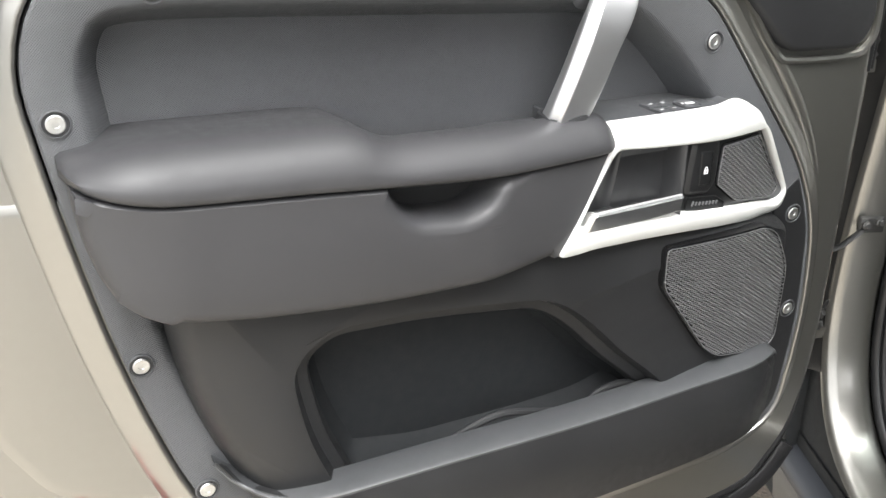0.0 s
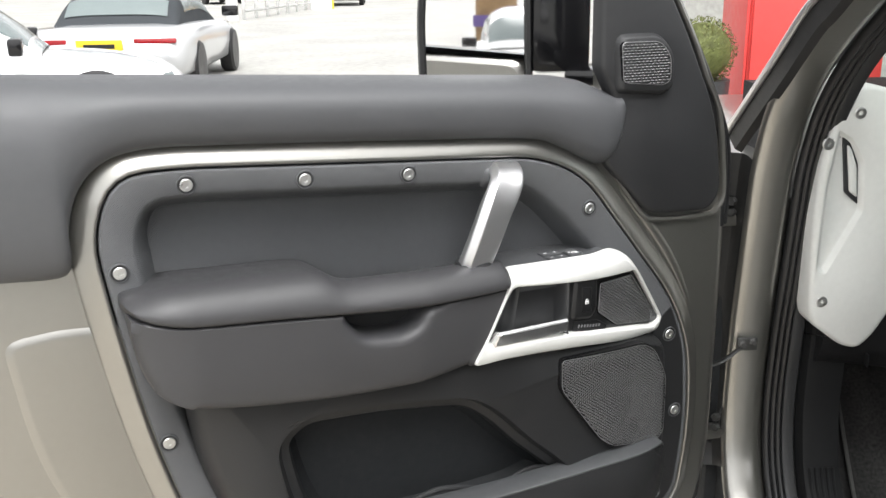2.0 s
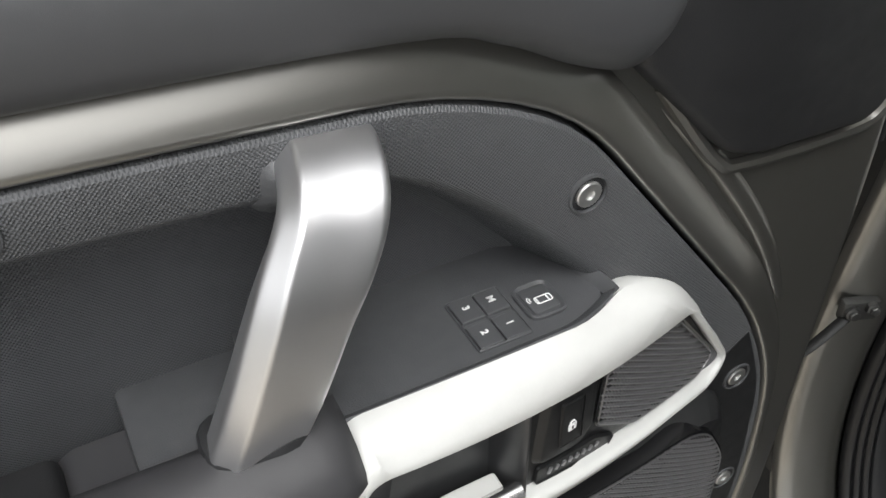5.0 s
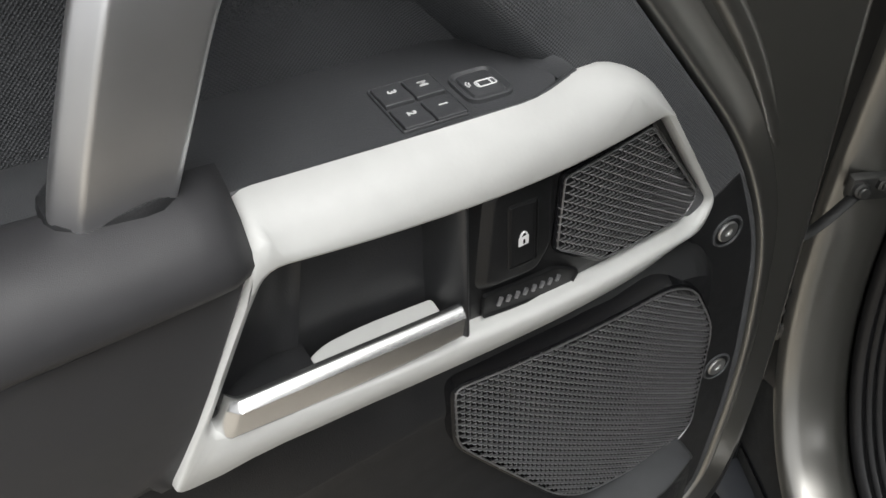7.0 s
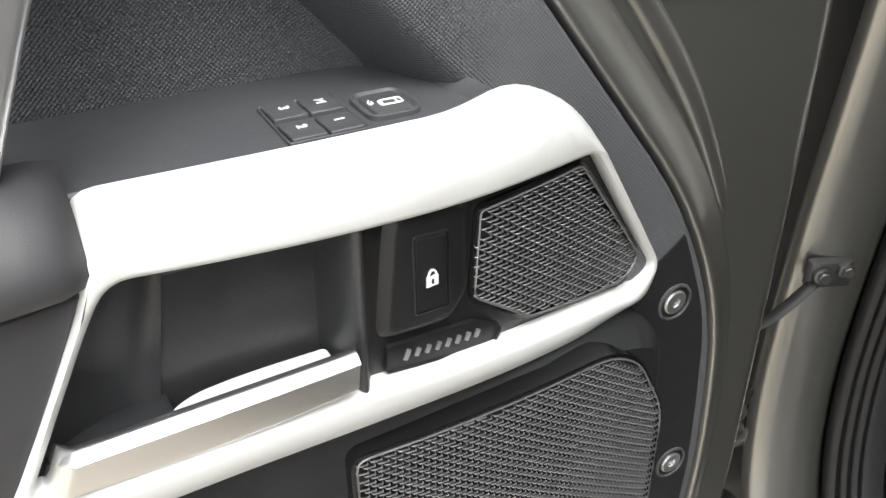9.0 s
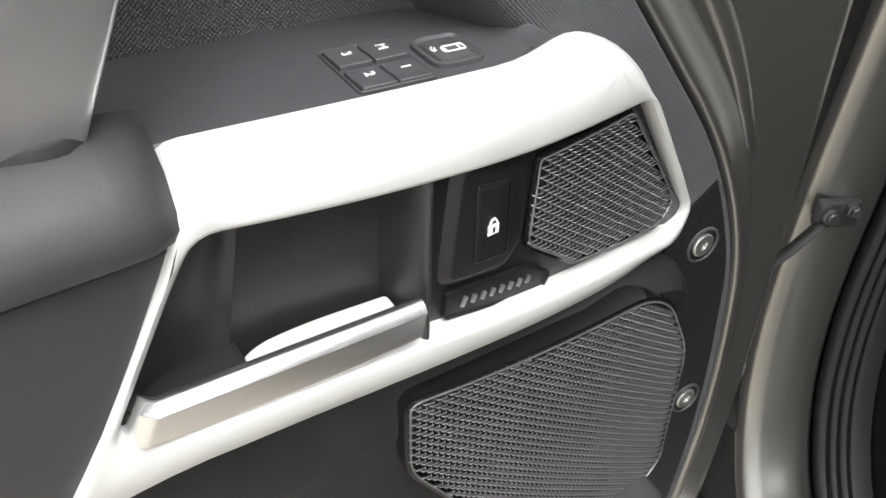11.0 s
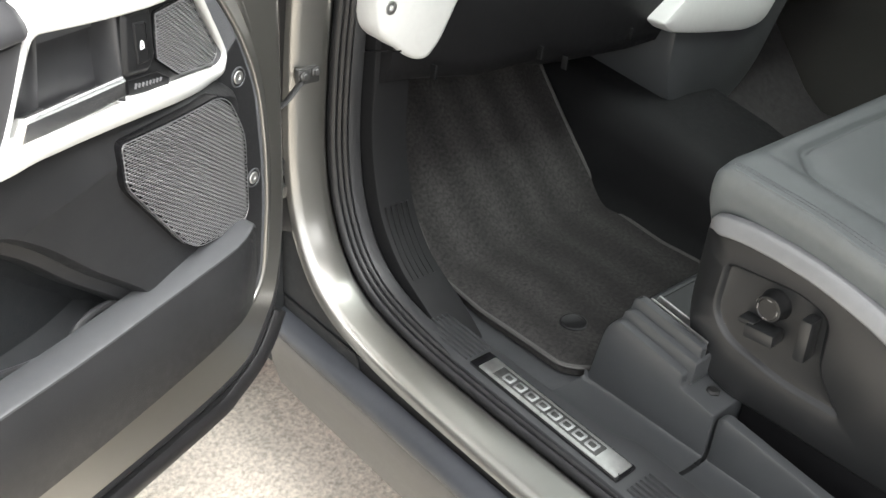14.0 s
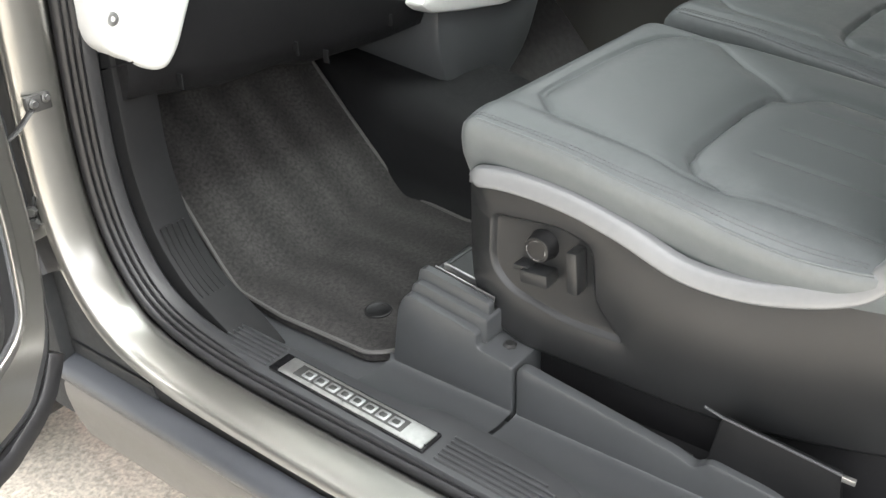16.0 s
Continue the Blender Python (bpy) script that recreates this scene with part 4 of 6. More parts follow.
def seat(name, di, label):
    s = thing(name, W(1.4 + di, 0.4, 0.49), label, "car seat", "front seats")
    V = lambda i, f, z: W(i + di, f, z)
    rows = []
    ni, nf = 150, 170
    for a in range(nf + 1):
        f = 0.696 - 0.746 * (a / nf) ** 1.1
        k = max(0.0, 1 - (0.696 - f) / 0.035)
        i0 = 1.132 + 0.035 * (1 - math.sqrt(max(0.0, 1 - k * k)))
        sz = cushion_z(i0, f)
        row = [V(i0 + dx, f, min(z, sz - lo)) for dx, z, lo in ((0.022, sz - 0.080, 0.02), (0.008, sz - 0.052, 0.015), (-0.0015, sz - 0.030, 0.010), (-0.0035, sz - 0.012, 0.006), (-0.0020, sz - 0.004, 0.003))]
        for b in range(ni + 1):
            i = i0 + (1.712 - i0) * b / ni
            row.append(V(i, f, cushion_z(i, f)))
        row.append(V(1.70, f, 0.80))
        rows.append(row)
    rows.insert(0, [Vector((p.x - 0.004 * FX, p.y - 0.004 * FY, min(p.z, 0.88))) for p in rows[0]])
    rows.insert(0, [Vector((p.x - 0.016 * FX, p.y - 0.016 * FY, min(p.z, 0.74))) for p in rows[0]])
    part("cushion", loft(rows, closed=False, cap_last=False), seat_hide, s, "dark grey-green leather cushion with stitched inserts", sharp=80)
    # rolled welt and twin stitching along the outer edge
    g = bmesh.new()
    tube([V(1.1318, f, stitch_z(f) + 0.0002) for f in [0.655 - 0.0180 * k for k in range(31)]], 0.0019, 6, g)
    part("piping", g, seat_hide, s)
    for di2 in (0.0085, 0.0135):
        g = bmesh.new()
        for k in range(86):
            f = 0.662 - 0.0063 * k
            box(g, V(1.132 + di2, f, cushion_z(1.132 + di2, f) + 0.0006), (0.0012, 0.0042, 0.0012), CARROT)
        st = part("stitching", g, thread, s)
        tagged(st, kind="stuff")
    # backrest
    bk = []
    for h, f, w in ((0.90, 0.07, 0.25), (0.96, 0.085, 0.262), (1.05, 0.06, 0.268), (1.25, 0.0, 0.262), (1.45, -0.06, 0.24), (1.55, -0.09, 0.19)):
        bk.append([V(1.40 + w * x, f + (0.02 if abs(x) > 0.8 else 0) * (abs(x) < 0.99) - d, h) for x, d in ((-0.97, 0.05), (-1.0, 0.01), (-0.93, -0.015), (-0.7, 0.0), (0, 0.01), (0.7, 0.0), (0.93, -0.015), (1.0, 0.01), (0.97, 0.05), (0.8, 0.13), (-0.8, 0.13))])
    part("backrest", loft(bk, cap_first=True, cap_last=True), seat_hide, s, sharp=70)
    VAL = [(0.695, 0.850, 0.03), (0.62, 0.884, 0.05), (0.50, 0.876, 0.08), (0.42, 0.850, 0.08), (0.335, 0.815, 0.08), (0.262, 0.812, 0.08), (0.18, 0.832, 0.05), (0.11, 0.878, 0.03), (0.08, 0.925, 0.03), (-0.05, 0.95), (-0.05, 0.66), (0.158, 0.608, 0.1), (0.273, 0.588, 0.1), (0.594, 0.590, 0.05), (0.645, 0.618, 0.03), (0.695, 0.69, 0.04)]
    lp = ring(VAL, 0.03, 5)
    at = lambda L, i: [V(i + 0.030 * max(0.0, (p.x - 0.650) / 0.045) ** 2, p.x, p.y) for p in L]
    # side cover with a sunk field for the controls
    REC = [(0.634, 0.806, 0.015), (0.52, 0.815, 0.02), (0.468, 0.80, 0.02), (0.460, 0.715, 0.02), (0.414, 0.664, 0.006), (0.502, 0.662, 0.03), (0.602, 0.683, 0.03), (0.637, 0.718, 0.03)]
    rc = ring(REC, 0.02, 5)
    g = loft([at(lp, 1.22), at(lp, 1.150), at(inset(lp, 0.003), 1.143), at(inset(lp, 0.010), 1.139)], cap_last=False)
    g.verts.ensure_lookup_table()
    outer = g.verts[-len(lp):]
    hole = [g.verts.new(q) for q in at(inset(rc, -0.003), 1.1385)]
    es = [g.edges.get((outer[k - 1], outer[k])) for k in range(len(outer))] + [g.edges.new((hole[k - 1], hole[k])) for k in range(len(hole))]
    bmesh.ops.triangle_fill(g, edges=es, use_beauty=True)
    sunk = [hole] + [[g.verts.new(q) for q in at(inset(rc, d), i)] for d, i in ((-0.001, 1.1392), (0.002, 1.1430), (0.005, 1.1468), (0.009, 1.1476))]
    for a, b in zip(sunk, sunk[1:]):
        for k in range(len(a)):
            g.faces.new((a[k - 1], a[k], b[k], b[k - 1]))
    fill(g, sunk[-1])
    val = part("side_valance", g, valance_plastic, s, "dark plastic side cover with controls")
    top = spline([(0.676, 0.846), (0.660, 0.858), (0.602, 0.865), (0.51, 0.859), (0.422, 0.838), (0.338, 0.809), (0.261, 0.807), (0.192, 0.822), (0.130, 0.848), (0.098, 0.884), (0.078, 0.925)], 5)
    band = []
    for k, p in enumerate(top):
        t = (top[min(k + 1, len(top) - 1)] - top[max(k - 1, 0)]).normalized()
        n = Vector((t.y, -t.x))
        w = 0.0135 * min(1, (k + 2) / 8)
        bend = 0.030 * max(0.0, (p.x - 0.648) / 0.042) ** 2
        band.append([V(i + bend, p.x + n.x * o * w, p.y + n.y * o * w) for i, o in ((1.146, 1.12), (1.1365, 1.05), (1.1335, 0.90), (1.1310, 0.45), (1.1288, 0.0), (1.1268, -0.50), (1.1260, -0.82), (1.1275, -0.98), (1.1315, -1.05), (1.144, -1.08))])
    part("grey_band", loft(band, closed=False, cap_last=False), seat_trim, val, "pale grey satin band", sharp=70)
    knob = part("lumbar_knob", turned([(0.024, 0), (0.0225, 0.006), (0.021, 0.008), (0.021, 0.019), (0.0195, 0.022), (0.0165, 0.0225), (0.0155, 0.0215), (0.0, 0.0215)], V(1.147, 0.549, 0.776), (-NX, -NY, 0), 28, cap=False), insert_black, val)
    g = bmesh.new()
    for k in range(4):
        a = math.pi / 2 * k
        box(g, V(1.1240, 0.549 + 0.0150 * math.cos(a), 0.776 + 0.0150 * math.sin(a)), (0.0008, 0.0014 if k % 2 == 0 else 0.008, 0.008 if k % 2 == 0 else 0.0014), CARROT)
    part("knob_marks", g, mark_grey, knob)
    g = bmesh.new()
    box(g, V(1.132, 0.548, 0.733), (0.032, 0.046, 0.021), CARROT @ pose(0, 0, 0, -4, 0, 0), 0.004)
    box(g, V(1.136, 0.574, 0.740), (0.026, 0.026, 0.009), CARROT @ pose(0, 0, 0, -4, 0, 0), 0.003)
    part("slide_switch", g, valance_plastic, val)
    g = bmesh.new()
    box(g, V(1.133, 0.4875, 0.760), (0.030, 0.018, 0.066), CARROT @ pose(0, 0, 0, -4, 0, 0), 0.005)
    part("recline_switch", g, valance_plastic, val)
    return s


seat("passenger_seat", 0.0, "dark leather front seat with a grey-edged side cover")
driver_seat = seat("driver_seat", 0.645, "dark leather front seat across the cabin")
base = thing("seat_base", W(1.2, 0.4, 0.48), "dark moulded plastic plinth with steel rail under the seat", "seat base")
part("front_tower", side_slab([(0.806, 0.47), (0.782, 0.622, 0.02), (0.762, 0.650, 0.012), (0.628, 0.626, 0.008), (0.628, 0.600, 0.010), (0.562, 0.590, 0.004), (0.562, 0.46)], 1.5, 1.085, 0.0045, 0.01), base_plastic, base)
part("tower_step", side_slab([(0.776, 0.60), (0.762, 0.660, 0.006), (0.750, 0.6675, 0.004), (0.618, 0.646, 0.006), (0.618, 0.60)], 1.48, 1.100, 0.004, 0.01), base_plastic, base)
part("tower_top", side_slab([(0.768, 0.63), (0.757, 0.682, 0.006), (0.746, 0.688, 0.004), (0.622, 0.666, 0.006), (0.622, 0.62)], 1.126, 1.113, 0.003, 0.01), base_plastic, base)
part("rail_bed", side_slab([(0.75, 0.62), (0.745, 0.668, 0.004), (0.622, 0.648, 0.004), (0.622, 0.62)], 1.48, 1.125, 0.002, 0.006), gloss_black, base)
for i0, w, z in ((1.134, 0.0030, 0.682), (1.158, 0.004, 0.676)):
    g = bmesh.new()
    car_box(g, (i0, 0.684, z - 0.012), (w, 0.115, 0.012), 0.001, pose(0, 0, 0, 9.5, 0, 0))
    part("slide_rail", g, steel, base, "bright steel seat rail")
plinth = [(0.556, 0.45), (0.556, 0.588, 0.006), (0.545, 0.597, 0.008), (0.300, 0.560, 0.01), (0.272, 0.550, 0.008), (0.252, 0.569, 0.008), (0.17, 0.560, 0.02), (0.10, 0.535, 0.03), (0.0, 0.53), (-0.3, 0.53), (-0.3, 0.45)]
part("side_plinth", side_slab(plinth, 1.102, 1.084, 0.006, 0.01), base_plastic, base)
# floor of the seat cavity, its deep shade put into the black
part("plinth_floor", top_slab([(1.096, -0.3), (1.096, 0.56), (1.45, 0.56), (1.45, -0.3)], 0.48, 0.520, 0.004), black_and_cavity_shade, base)
for f in (0.595, 0.50, 0.30):
    part("floor_bolt", turned([(0.012, 0.0), (0.012, 0.004), (0.008, 0.007)], W(1.128, f, 0.592 if f > 0.55 else 0.520), (0, 0, 1), 6), black_and_gap_shade, base)
for f0, f1 in ((0.806, 0.563), (0.555, -0.30)):
    skirt = [[W(i, f, z) for i, z in ((1.0868, 0.520), (1.0855, 0.5095), (1.0825, 0.5068), (1.072, 0.506), (1.045, 0.506), (1.005, 0.514), (0.985, 0.524), (0.975, 0.524))] for f in (f0, (f0 + f1) / 2, f1)]
    part("base_skirt", loft(skirt, closed=False, cap_last=False), base_plastic, base, sharp=60)
# back of the cavity, blackened likewise to stand for shade
part("inner_wall", side_slab([(0.56, 0.45), (0.56, 0.66), (-0.3, 0.66), (-0.3, 0.45)], 1.5, 1.16, 0.004, 0.01), black_and_cavity_shade, base)
part("rear_bracket", side_slab([(0.262, 0.548), (0.248, 0.637, 0.006), (0.095, 0.622, 0.004), (0.085, 0.54)], 1.106, 1.096, 0.003, 0.004), shaded_plastic, base)
g = bmesh.new()
tube([W(1.099, 0.272, 0.644), W(1.097, 0.247, 0.639), W(1.096, 0.16, 0.631), W(1.096, 0.090, 0.623)], 0.0020, 8, g)
part("bracket_edge", g, lit_edge, base)
g = bmesh.new()
car_box(g, (1.095, 0.086, 0.621), (0.006, 0.016, 0.008), 0.001)
part("bracket_tab", g, steel, base)

for k in range(5):
    g = bmesh.new()
    tube([W(0.957 + 0.012 * k, p.x - 0.001, p.y) for p in spline([(1.112, 0.583), (1.15, 0.612), (1.180, 0.652), (1.198, 0.692)], 6)], 0.0030, 6, g)
    part("scuff_rib", g, shaded_plastic, kick)
g = front_slab([(0.946, 1.376, 0.004), (0.961, 1.366, 0.006), (0.980, 1.326, 0.006), (0.988, 1.248, 0.004), (0.960, 1.272, 0.004)], 1.21, 1.1870, 0.001, 0.006)
slot = part("vent_slot", g, recess_plastic, dash)
g = front_slab([(0.955, 1.362, 0.004), (0.964, 1.354, 0.006), (0.977, 1.322, 0.006), (0.984, 1.262, 0.004), (0.968, 1.274, 0.004)], 1.21, 1.1830, 0.003, 0.004)
part("slot_block", g, white_plastic, slot)
for i, f, z in ((0.936, 1.178, 1.060), (0.917, 1.178, 1.365), (0.970, 1.178, 1.420)):
    h = part("trim_screw", turned([(0.011, 0), (0.011, 0.003), (0.009, 0.004), (0.004, 0.0035), (0.0035, 0.001)], W(i, f + 0.004, z), (-FX, -FY, 0), 16), steel, dash)

# ---------------------------------------------------------------- door details


def rrect(w, d, r=0.3, n=5):
    """A rounded rectangle about the origin."""
    return ring([(-w / 2, -d / 2), (w / 2, -d / 2), (w / 2, d / 2), (-w / 2, d / 2)], min(w, d) * r, n, 5)


def flat_text(chars, size, m, mat, parent, name="marking"):
    cu = bpy.data.curves.new(name, "FONT")
    cu.body, cu.size, cu.extrude, cu.align_x, cu.align_y, cu.offset = chars, size, 0.0002, "CENTER", "CENTER", 0.0002
    tmp = bpy.data.objects.new(name, cu)
    scene.collection.objects.link(tmp)
    bpy.context.view_layer.update()
    me = bpy.data.meshes.new_from_object(tmp.evaluated_get(bpy.context.evaluated_depsgraph_get()))
    bpy.data.objects.remove(tmp)
    me.transform(m)
    me.materials.clear()
    me.materials.append(mat)
    ob = new(name, me)
    ob.parent = parent
    if parent.parent is None:
        ob.matrix_parent_inverse = parent.matrix_basis.inverted()
    return ob


# grab handle
grab = spline([(0.556, 0.785, 1.228), (0.559, 0.776, 1.245), (0.572, 0.770, 1.282), (0.590, 0.770, 1.325), (0.606, 0.777, 1.348), (0.618, 0.788, 1.363), (0.625, 0.808, 1.371), (0.628, 0.84, 1.373)], 5)
sec = ring([(-0.0262, -0.0075, 0.004), (-0.0150, -0.0180, 0.0022), (0.0262, -0.0125, 0.0035), (0.029, 0.0, 0.006), (0.024, 0.014, 0.008), (-0.020, 0.014, 0.008)], 0.006, 4, 5)
loops = []
for k, p in enumerate(grab):
    t = (grab[min(k + 1, len(grab) - 1)] - grab[max(k - 1, 0)]).normalized()
    side = Vector((1, 0, 0.05)) - t * t.dot(Vector((1, 0, 0.05)))
    side.normalize()
    dep = side.cross(t).normalized()
    if dep.y < 0:
        dep = -dep
    loops.append([p + side * q.x + dep * q.y for q in sec])
part("grab_handle", loft(loops, cap_first=True, cap_last=True), satin, door, "satin silver grab handle", sharp=50)
# added dark ring that stands for the shadow gap round the handle's base
g = loft([[Vector((0.559 + p.x, 0.781 + p.y, z)) for p in inset(rrect(0.056, 0.039, 0.45), d)] for z, d in ((1.222, -0.002), (1.2405, -0.001), (1.2425, 0.0005), (1.2430, 0.003))])
part("handle_gap_shade", g, dark_plastic, door)
g = loft([[Vector((0.618 + p.x, y, 1.366 + p.y)) for p in inset(rrect(0.050, 0.026, 0.4), d)] for y, d in ((0.818, -0.008), (0.813, -0.003), (0.808, 0.002), (0.804, 0.005))])
part("handle_socket", g, card_plastic, door)

# exposed screws
SCREW_AT = [(0.040, 1.287), (0.080, 1.020), (0.130, 0.841), (0.260, 0.716), (0.139, 1.400), (0.306, 1.391), (0.466, 1.383), (0.787, 1.294), (0.965, 1.038), (0.987, 0.882), (0.950, 0.716)]
for k, (x, z) in enumerate(SCREW_AT):
    cup = part("screw_cup", turned([(0.0145, -0.001), (0.0140, 0.0012), (0.0125, 0.0018), (0.0122, 0.0012), (0.0118, -0.0022), (0.0, -0.0022)], (x, 0.8108, z), (0, -1, 0), 24, cap=False), card_plastic, door)
    part("screw_well", turned([(0.0122, 0.0004), (0.0118, 0.0010), (0.0, 0.0010)], (x, 0.8118, z), (0, -1, 0), 24, cap=False), dark_plastic, cup)
    part("screw_head", turned([(0.0090, 0.0), (0.0090, 0.0017), (0.0080, 0.0026), (0.0036, 0.0024), (0.0033, 0.0010), (0.0, 0.0010)], (x, 0.8112, z), (0, -1, 0), 20, cap=False), steel, cup, "bright steel screw")


# woven speaker grilles
def inside(p, loop):
    c = False
    for k in range(len(loop)):
        a, b = loop[k - 1], loop[k]
        if (a.y > p.y) != (b.y > p.y) and p.x < (b.x - a.x) * (p.y - a.y) / (b.y - a.y) + a.x:
            c = not c
    return c


def grille(pts, r, surf, parent, name, col, row, tilt):
    lp = ring(pts, r, 5)
    body = part(name, loft([door_xyz(inset(lp, -0.003), lambda p: surf(p) + 0.02), door_xyz(inset(lp, -0.002), lambda p: surf(p) + 0.002), door_xyz(lp, lambda p: surf(p) + 0.0015), door_xyz(inset(lp, 0.0015), lambda p: surf(p) + 0.009)]), gloss_black, parent, "black speaker grille")
    x0, x1 = min(p.x for p in lp), max(p.x for p in lp)
    z0, z1 = min(p.y for p in lp), max(p.y for p in lp)
    core = inset(lp, 0.0022)
    verts, faces = [], []
    b = 0
    z = z0
    while z < z1:
        x = x0 + (col / 2 if b % 2 else 0)
        while x < x1:
            if inside(Vector((x, z)), core):
                base = len(verts)
                for u, lift in ((-0.48, -0.0032), (-0.38, 0.0002), (0.33, 0.0010), (0.46, -0.0032)):
                    xx, zz = x + u * col, z + u * col * tilt
                    y = surf(Vector((xx, zz))) - lift
                    h = row * (0.19 if abs(u) < 0.4 else 0.13)
                    verts += [(xx, y, zz + h), (xx, y + 0.0006, zz - h), (xx, y + 0.0016, zz)]
                for s in range(3):
                    for e in range(3):
                        a0, a1 = base + 3 * s + e, base + 3 * s + (e + 1) % 3
                        faces.append((a0, a1, a1 + 3, a0 + 3))
            x += col
        z += row
        b += 1
    me = bpy.data.meshes.new("woven_mesh")
    me.from_pydata(verts, [], faces)
    for p in me.polygons:
        p.use_smooth = True
    me.materials.append(weave)
    ob = new("woven_mesh", me)
    ob.parent = body
    if body.parent is None:
        ob.matrix_parent_inverse = body.matrix_basis.inverted()
    tagged(ob, "dark metallic woven grille mesh", kind="stuff")
    rim = door_xyz(inset(lp, 0.0008), lambda p: surf(p) + 0.0004)
    g = bmesh.new()
    tube(rim + rim[:1], 0.0007, 5, g)
    part("grille_bead", g, weave, body)
    return body


weave = material("grille_wire", (0.29, 0.29, 0.295), 0.40, 0.75, vary=0.10)
yg = lambda p: 0.760 + 0.02 * ((max(p.x, 0.72) - 0.72) / 0.2) ** 2
G2 = [(0.711, 1.052, 0.008), (0.885, 1.047, 0.02), (0.912, 1.030, 0.02), (0.945, 0.972, 0.02), (0.945, 0.858, 0.012), (0.925, 0.846, 0.01), (0.822, 0.866, 0.012), (0.795, 0.886, 0.02), (0.712, 0.998, 0.012)]
grille(G2, 0.01, yg, door, "bass_grille", 0.0080, 0.0029, 0.02)
G1 = [(0.787, 1.174, 0.003), (0.861, 1.174, 0.004), (0.929, 1.086, 0.010), (0.914, 1.074, 0.010), (0.826, 1.092, 0.006), (0.784, 1.124, 0.006)]

# black insert inside the white frame
INS = [(0.716, 1.196, 0.004), (0.775, 1.190, 0.01), (0.865, 1.186, 0.01), (0.940, 1.077, 0.008), (0.922, 1.062, 0.01), (0.88, 1.074, 0.03), (0.714, 1.099, 0.006)]
ins = ring(INS, 0.01, 5)
insert = part("black_insert", loft([door_xyz(ins, front(0.045)), door_xyz(ins, front(0.016)), door_xyz(inset(ins, 0.003), front(0.013)), door_xyz(inset(ins, 0.010), front(0.012))]), insert_black, door)
grille(G1, 0.008, lambda p: yb(p.x, 0.008), door, "mid_grille", 0.0078, 0.0029, 0.04)
SW = [(0.737, 1.185, 0.006), (0.777, 1.182, 0.006), (0.778, 1.132, 0.004), (0.768, 1.120, 0.004), (0.731, 1.125, 0.006)]
sw = ring(SW, 0.006, 4)
part("switch_pod", loft([door_xyz(inset(sw, -0.006), front(0.013)), door_xyz(inset(sw, -0.004), front(0.0115)), door_xyz(sw, front(0.0080)), door_xyz(inset(sw, 0.002), front(0.0072))]), insert_black, door)
LK = [(0.7465, 1.1745, 0.0015), (0.7660, 1.1715, 0.0015), (0.7670, 1.1295, 0.0015), (0.7475, 1.1315, 0.0015)]
lk = ring(LK, 0.002, 4)
lock = part("lock_switch", loft([door_xyz(inset(lk, -0.0012), front(0.0085)), door_xyz(inset(lk, -0.0010), front(0.0066)), door_xyz(inset(lk, -0.0003), front(0.0062)), door_xyz(lk, front(0.0080)), door_xyz(inset(lk, 0.0012), front(0.0064)), door_xyz(inset(lk, 0.0025), front(0.0062))]), insert_black, door)
g = bmesh.new()
box(g, (0.7565, yb(0.7565, 0.0057), 1.1480), (0.0068, 0.0008, 0.0056), pose(0, 0, 0, 0, 0, 9.5), 0.0)
arcp = [Vector((0.7565 + 0.0023 * math.cos(a), yb(0.7565 + 0.0023 * math.cos(a), 0.0057), 1.1508 + 0.0032 * math.sin(a))) for a in [math.pi * k / 8 for k in range(9)]]
tube(arcp, 0.0006, 5, g, up=(0, 1, 0))
part("padlock_symbol", g, mark_white, lock)
g = bmesh.new()
box(g, (0.7565, yb(0.7565, 0.0051), 1.1480), (0.0012, 0.0003, 0.0026), pose(0, 0, 0, 0, 0, 9.5))
part("padlock_keyhole", g, gloss_black, lock)
# badge field under the switch, with plain blocks in place of the maker's name
BF = [(0.732, 1.117, 0.002), (0.785, 1.109, 0.004), (0.806, 1.095, 0.003), (0.800, 1.087, 0.002), (0.731, 1.102, 0.002)]
bf = ring(BF, 0.002, 4)
badge = part("badge_field", loft([door_xyz(inset(bf, -0.0008), front(0.0115)), door_xyz(inset(bf, -0.0006), front(0.0090)), door_xyz(bf, front(0.0088)), door_xyz(inset(bf, 0.0006), front(0.0102)), door_xyz(inset(bf, 0.0012), front(0.0102))]), insert_black, door)
for k in range(8):
    x = 0.743 + 0.0064 * k
    z = 1.1075 - 0.0011 * k
    g = bmesh.new()
    box(g, (x, yb(x, 0.0095), z), (0.0024, 0.0016, 0.0048 if k else 0.0062), pose(0, 0, 0, 0, 22, -10), 0.0003)
    part("badge_block", g, mark_grey, badge)

# pull recess with the inner door handle
def scoop(x, z):
    """Depth of the hand recess: a curved wall behind the frame's leg, a fold, a flat back and a rounded column."""
    x0 = 0.567 + (z - 1.113) / 0.071 * 0.035
    xf = 0.626 + (z - 1.12) * 0.16
    if x < xf:
        u = max(0.0, min(1.0, (x - x0) / (xf - x0)))
        y = 0.7515 + 0.0245 * math.sin(0.5 * math.pi * u) - 0.0045 * u ** 8
    else:
        y = 0.7745 + 0.004 * min(1, (x - xf) / 0.03)
    c = max(0.0, min(1.0, (x - 0.7035) / 0.013))
    y += (0.7515 - y) * (0.5 - 0.5 * math.cos(math.pi * c)) ** 0.6
    r = max(0.0, (z - 1.186) / 0.014)
    return y + (0.752 - y) * min(1, r) ** 2 + 0.0115 * ease((x - 0.7160) / 0.008)


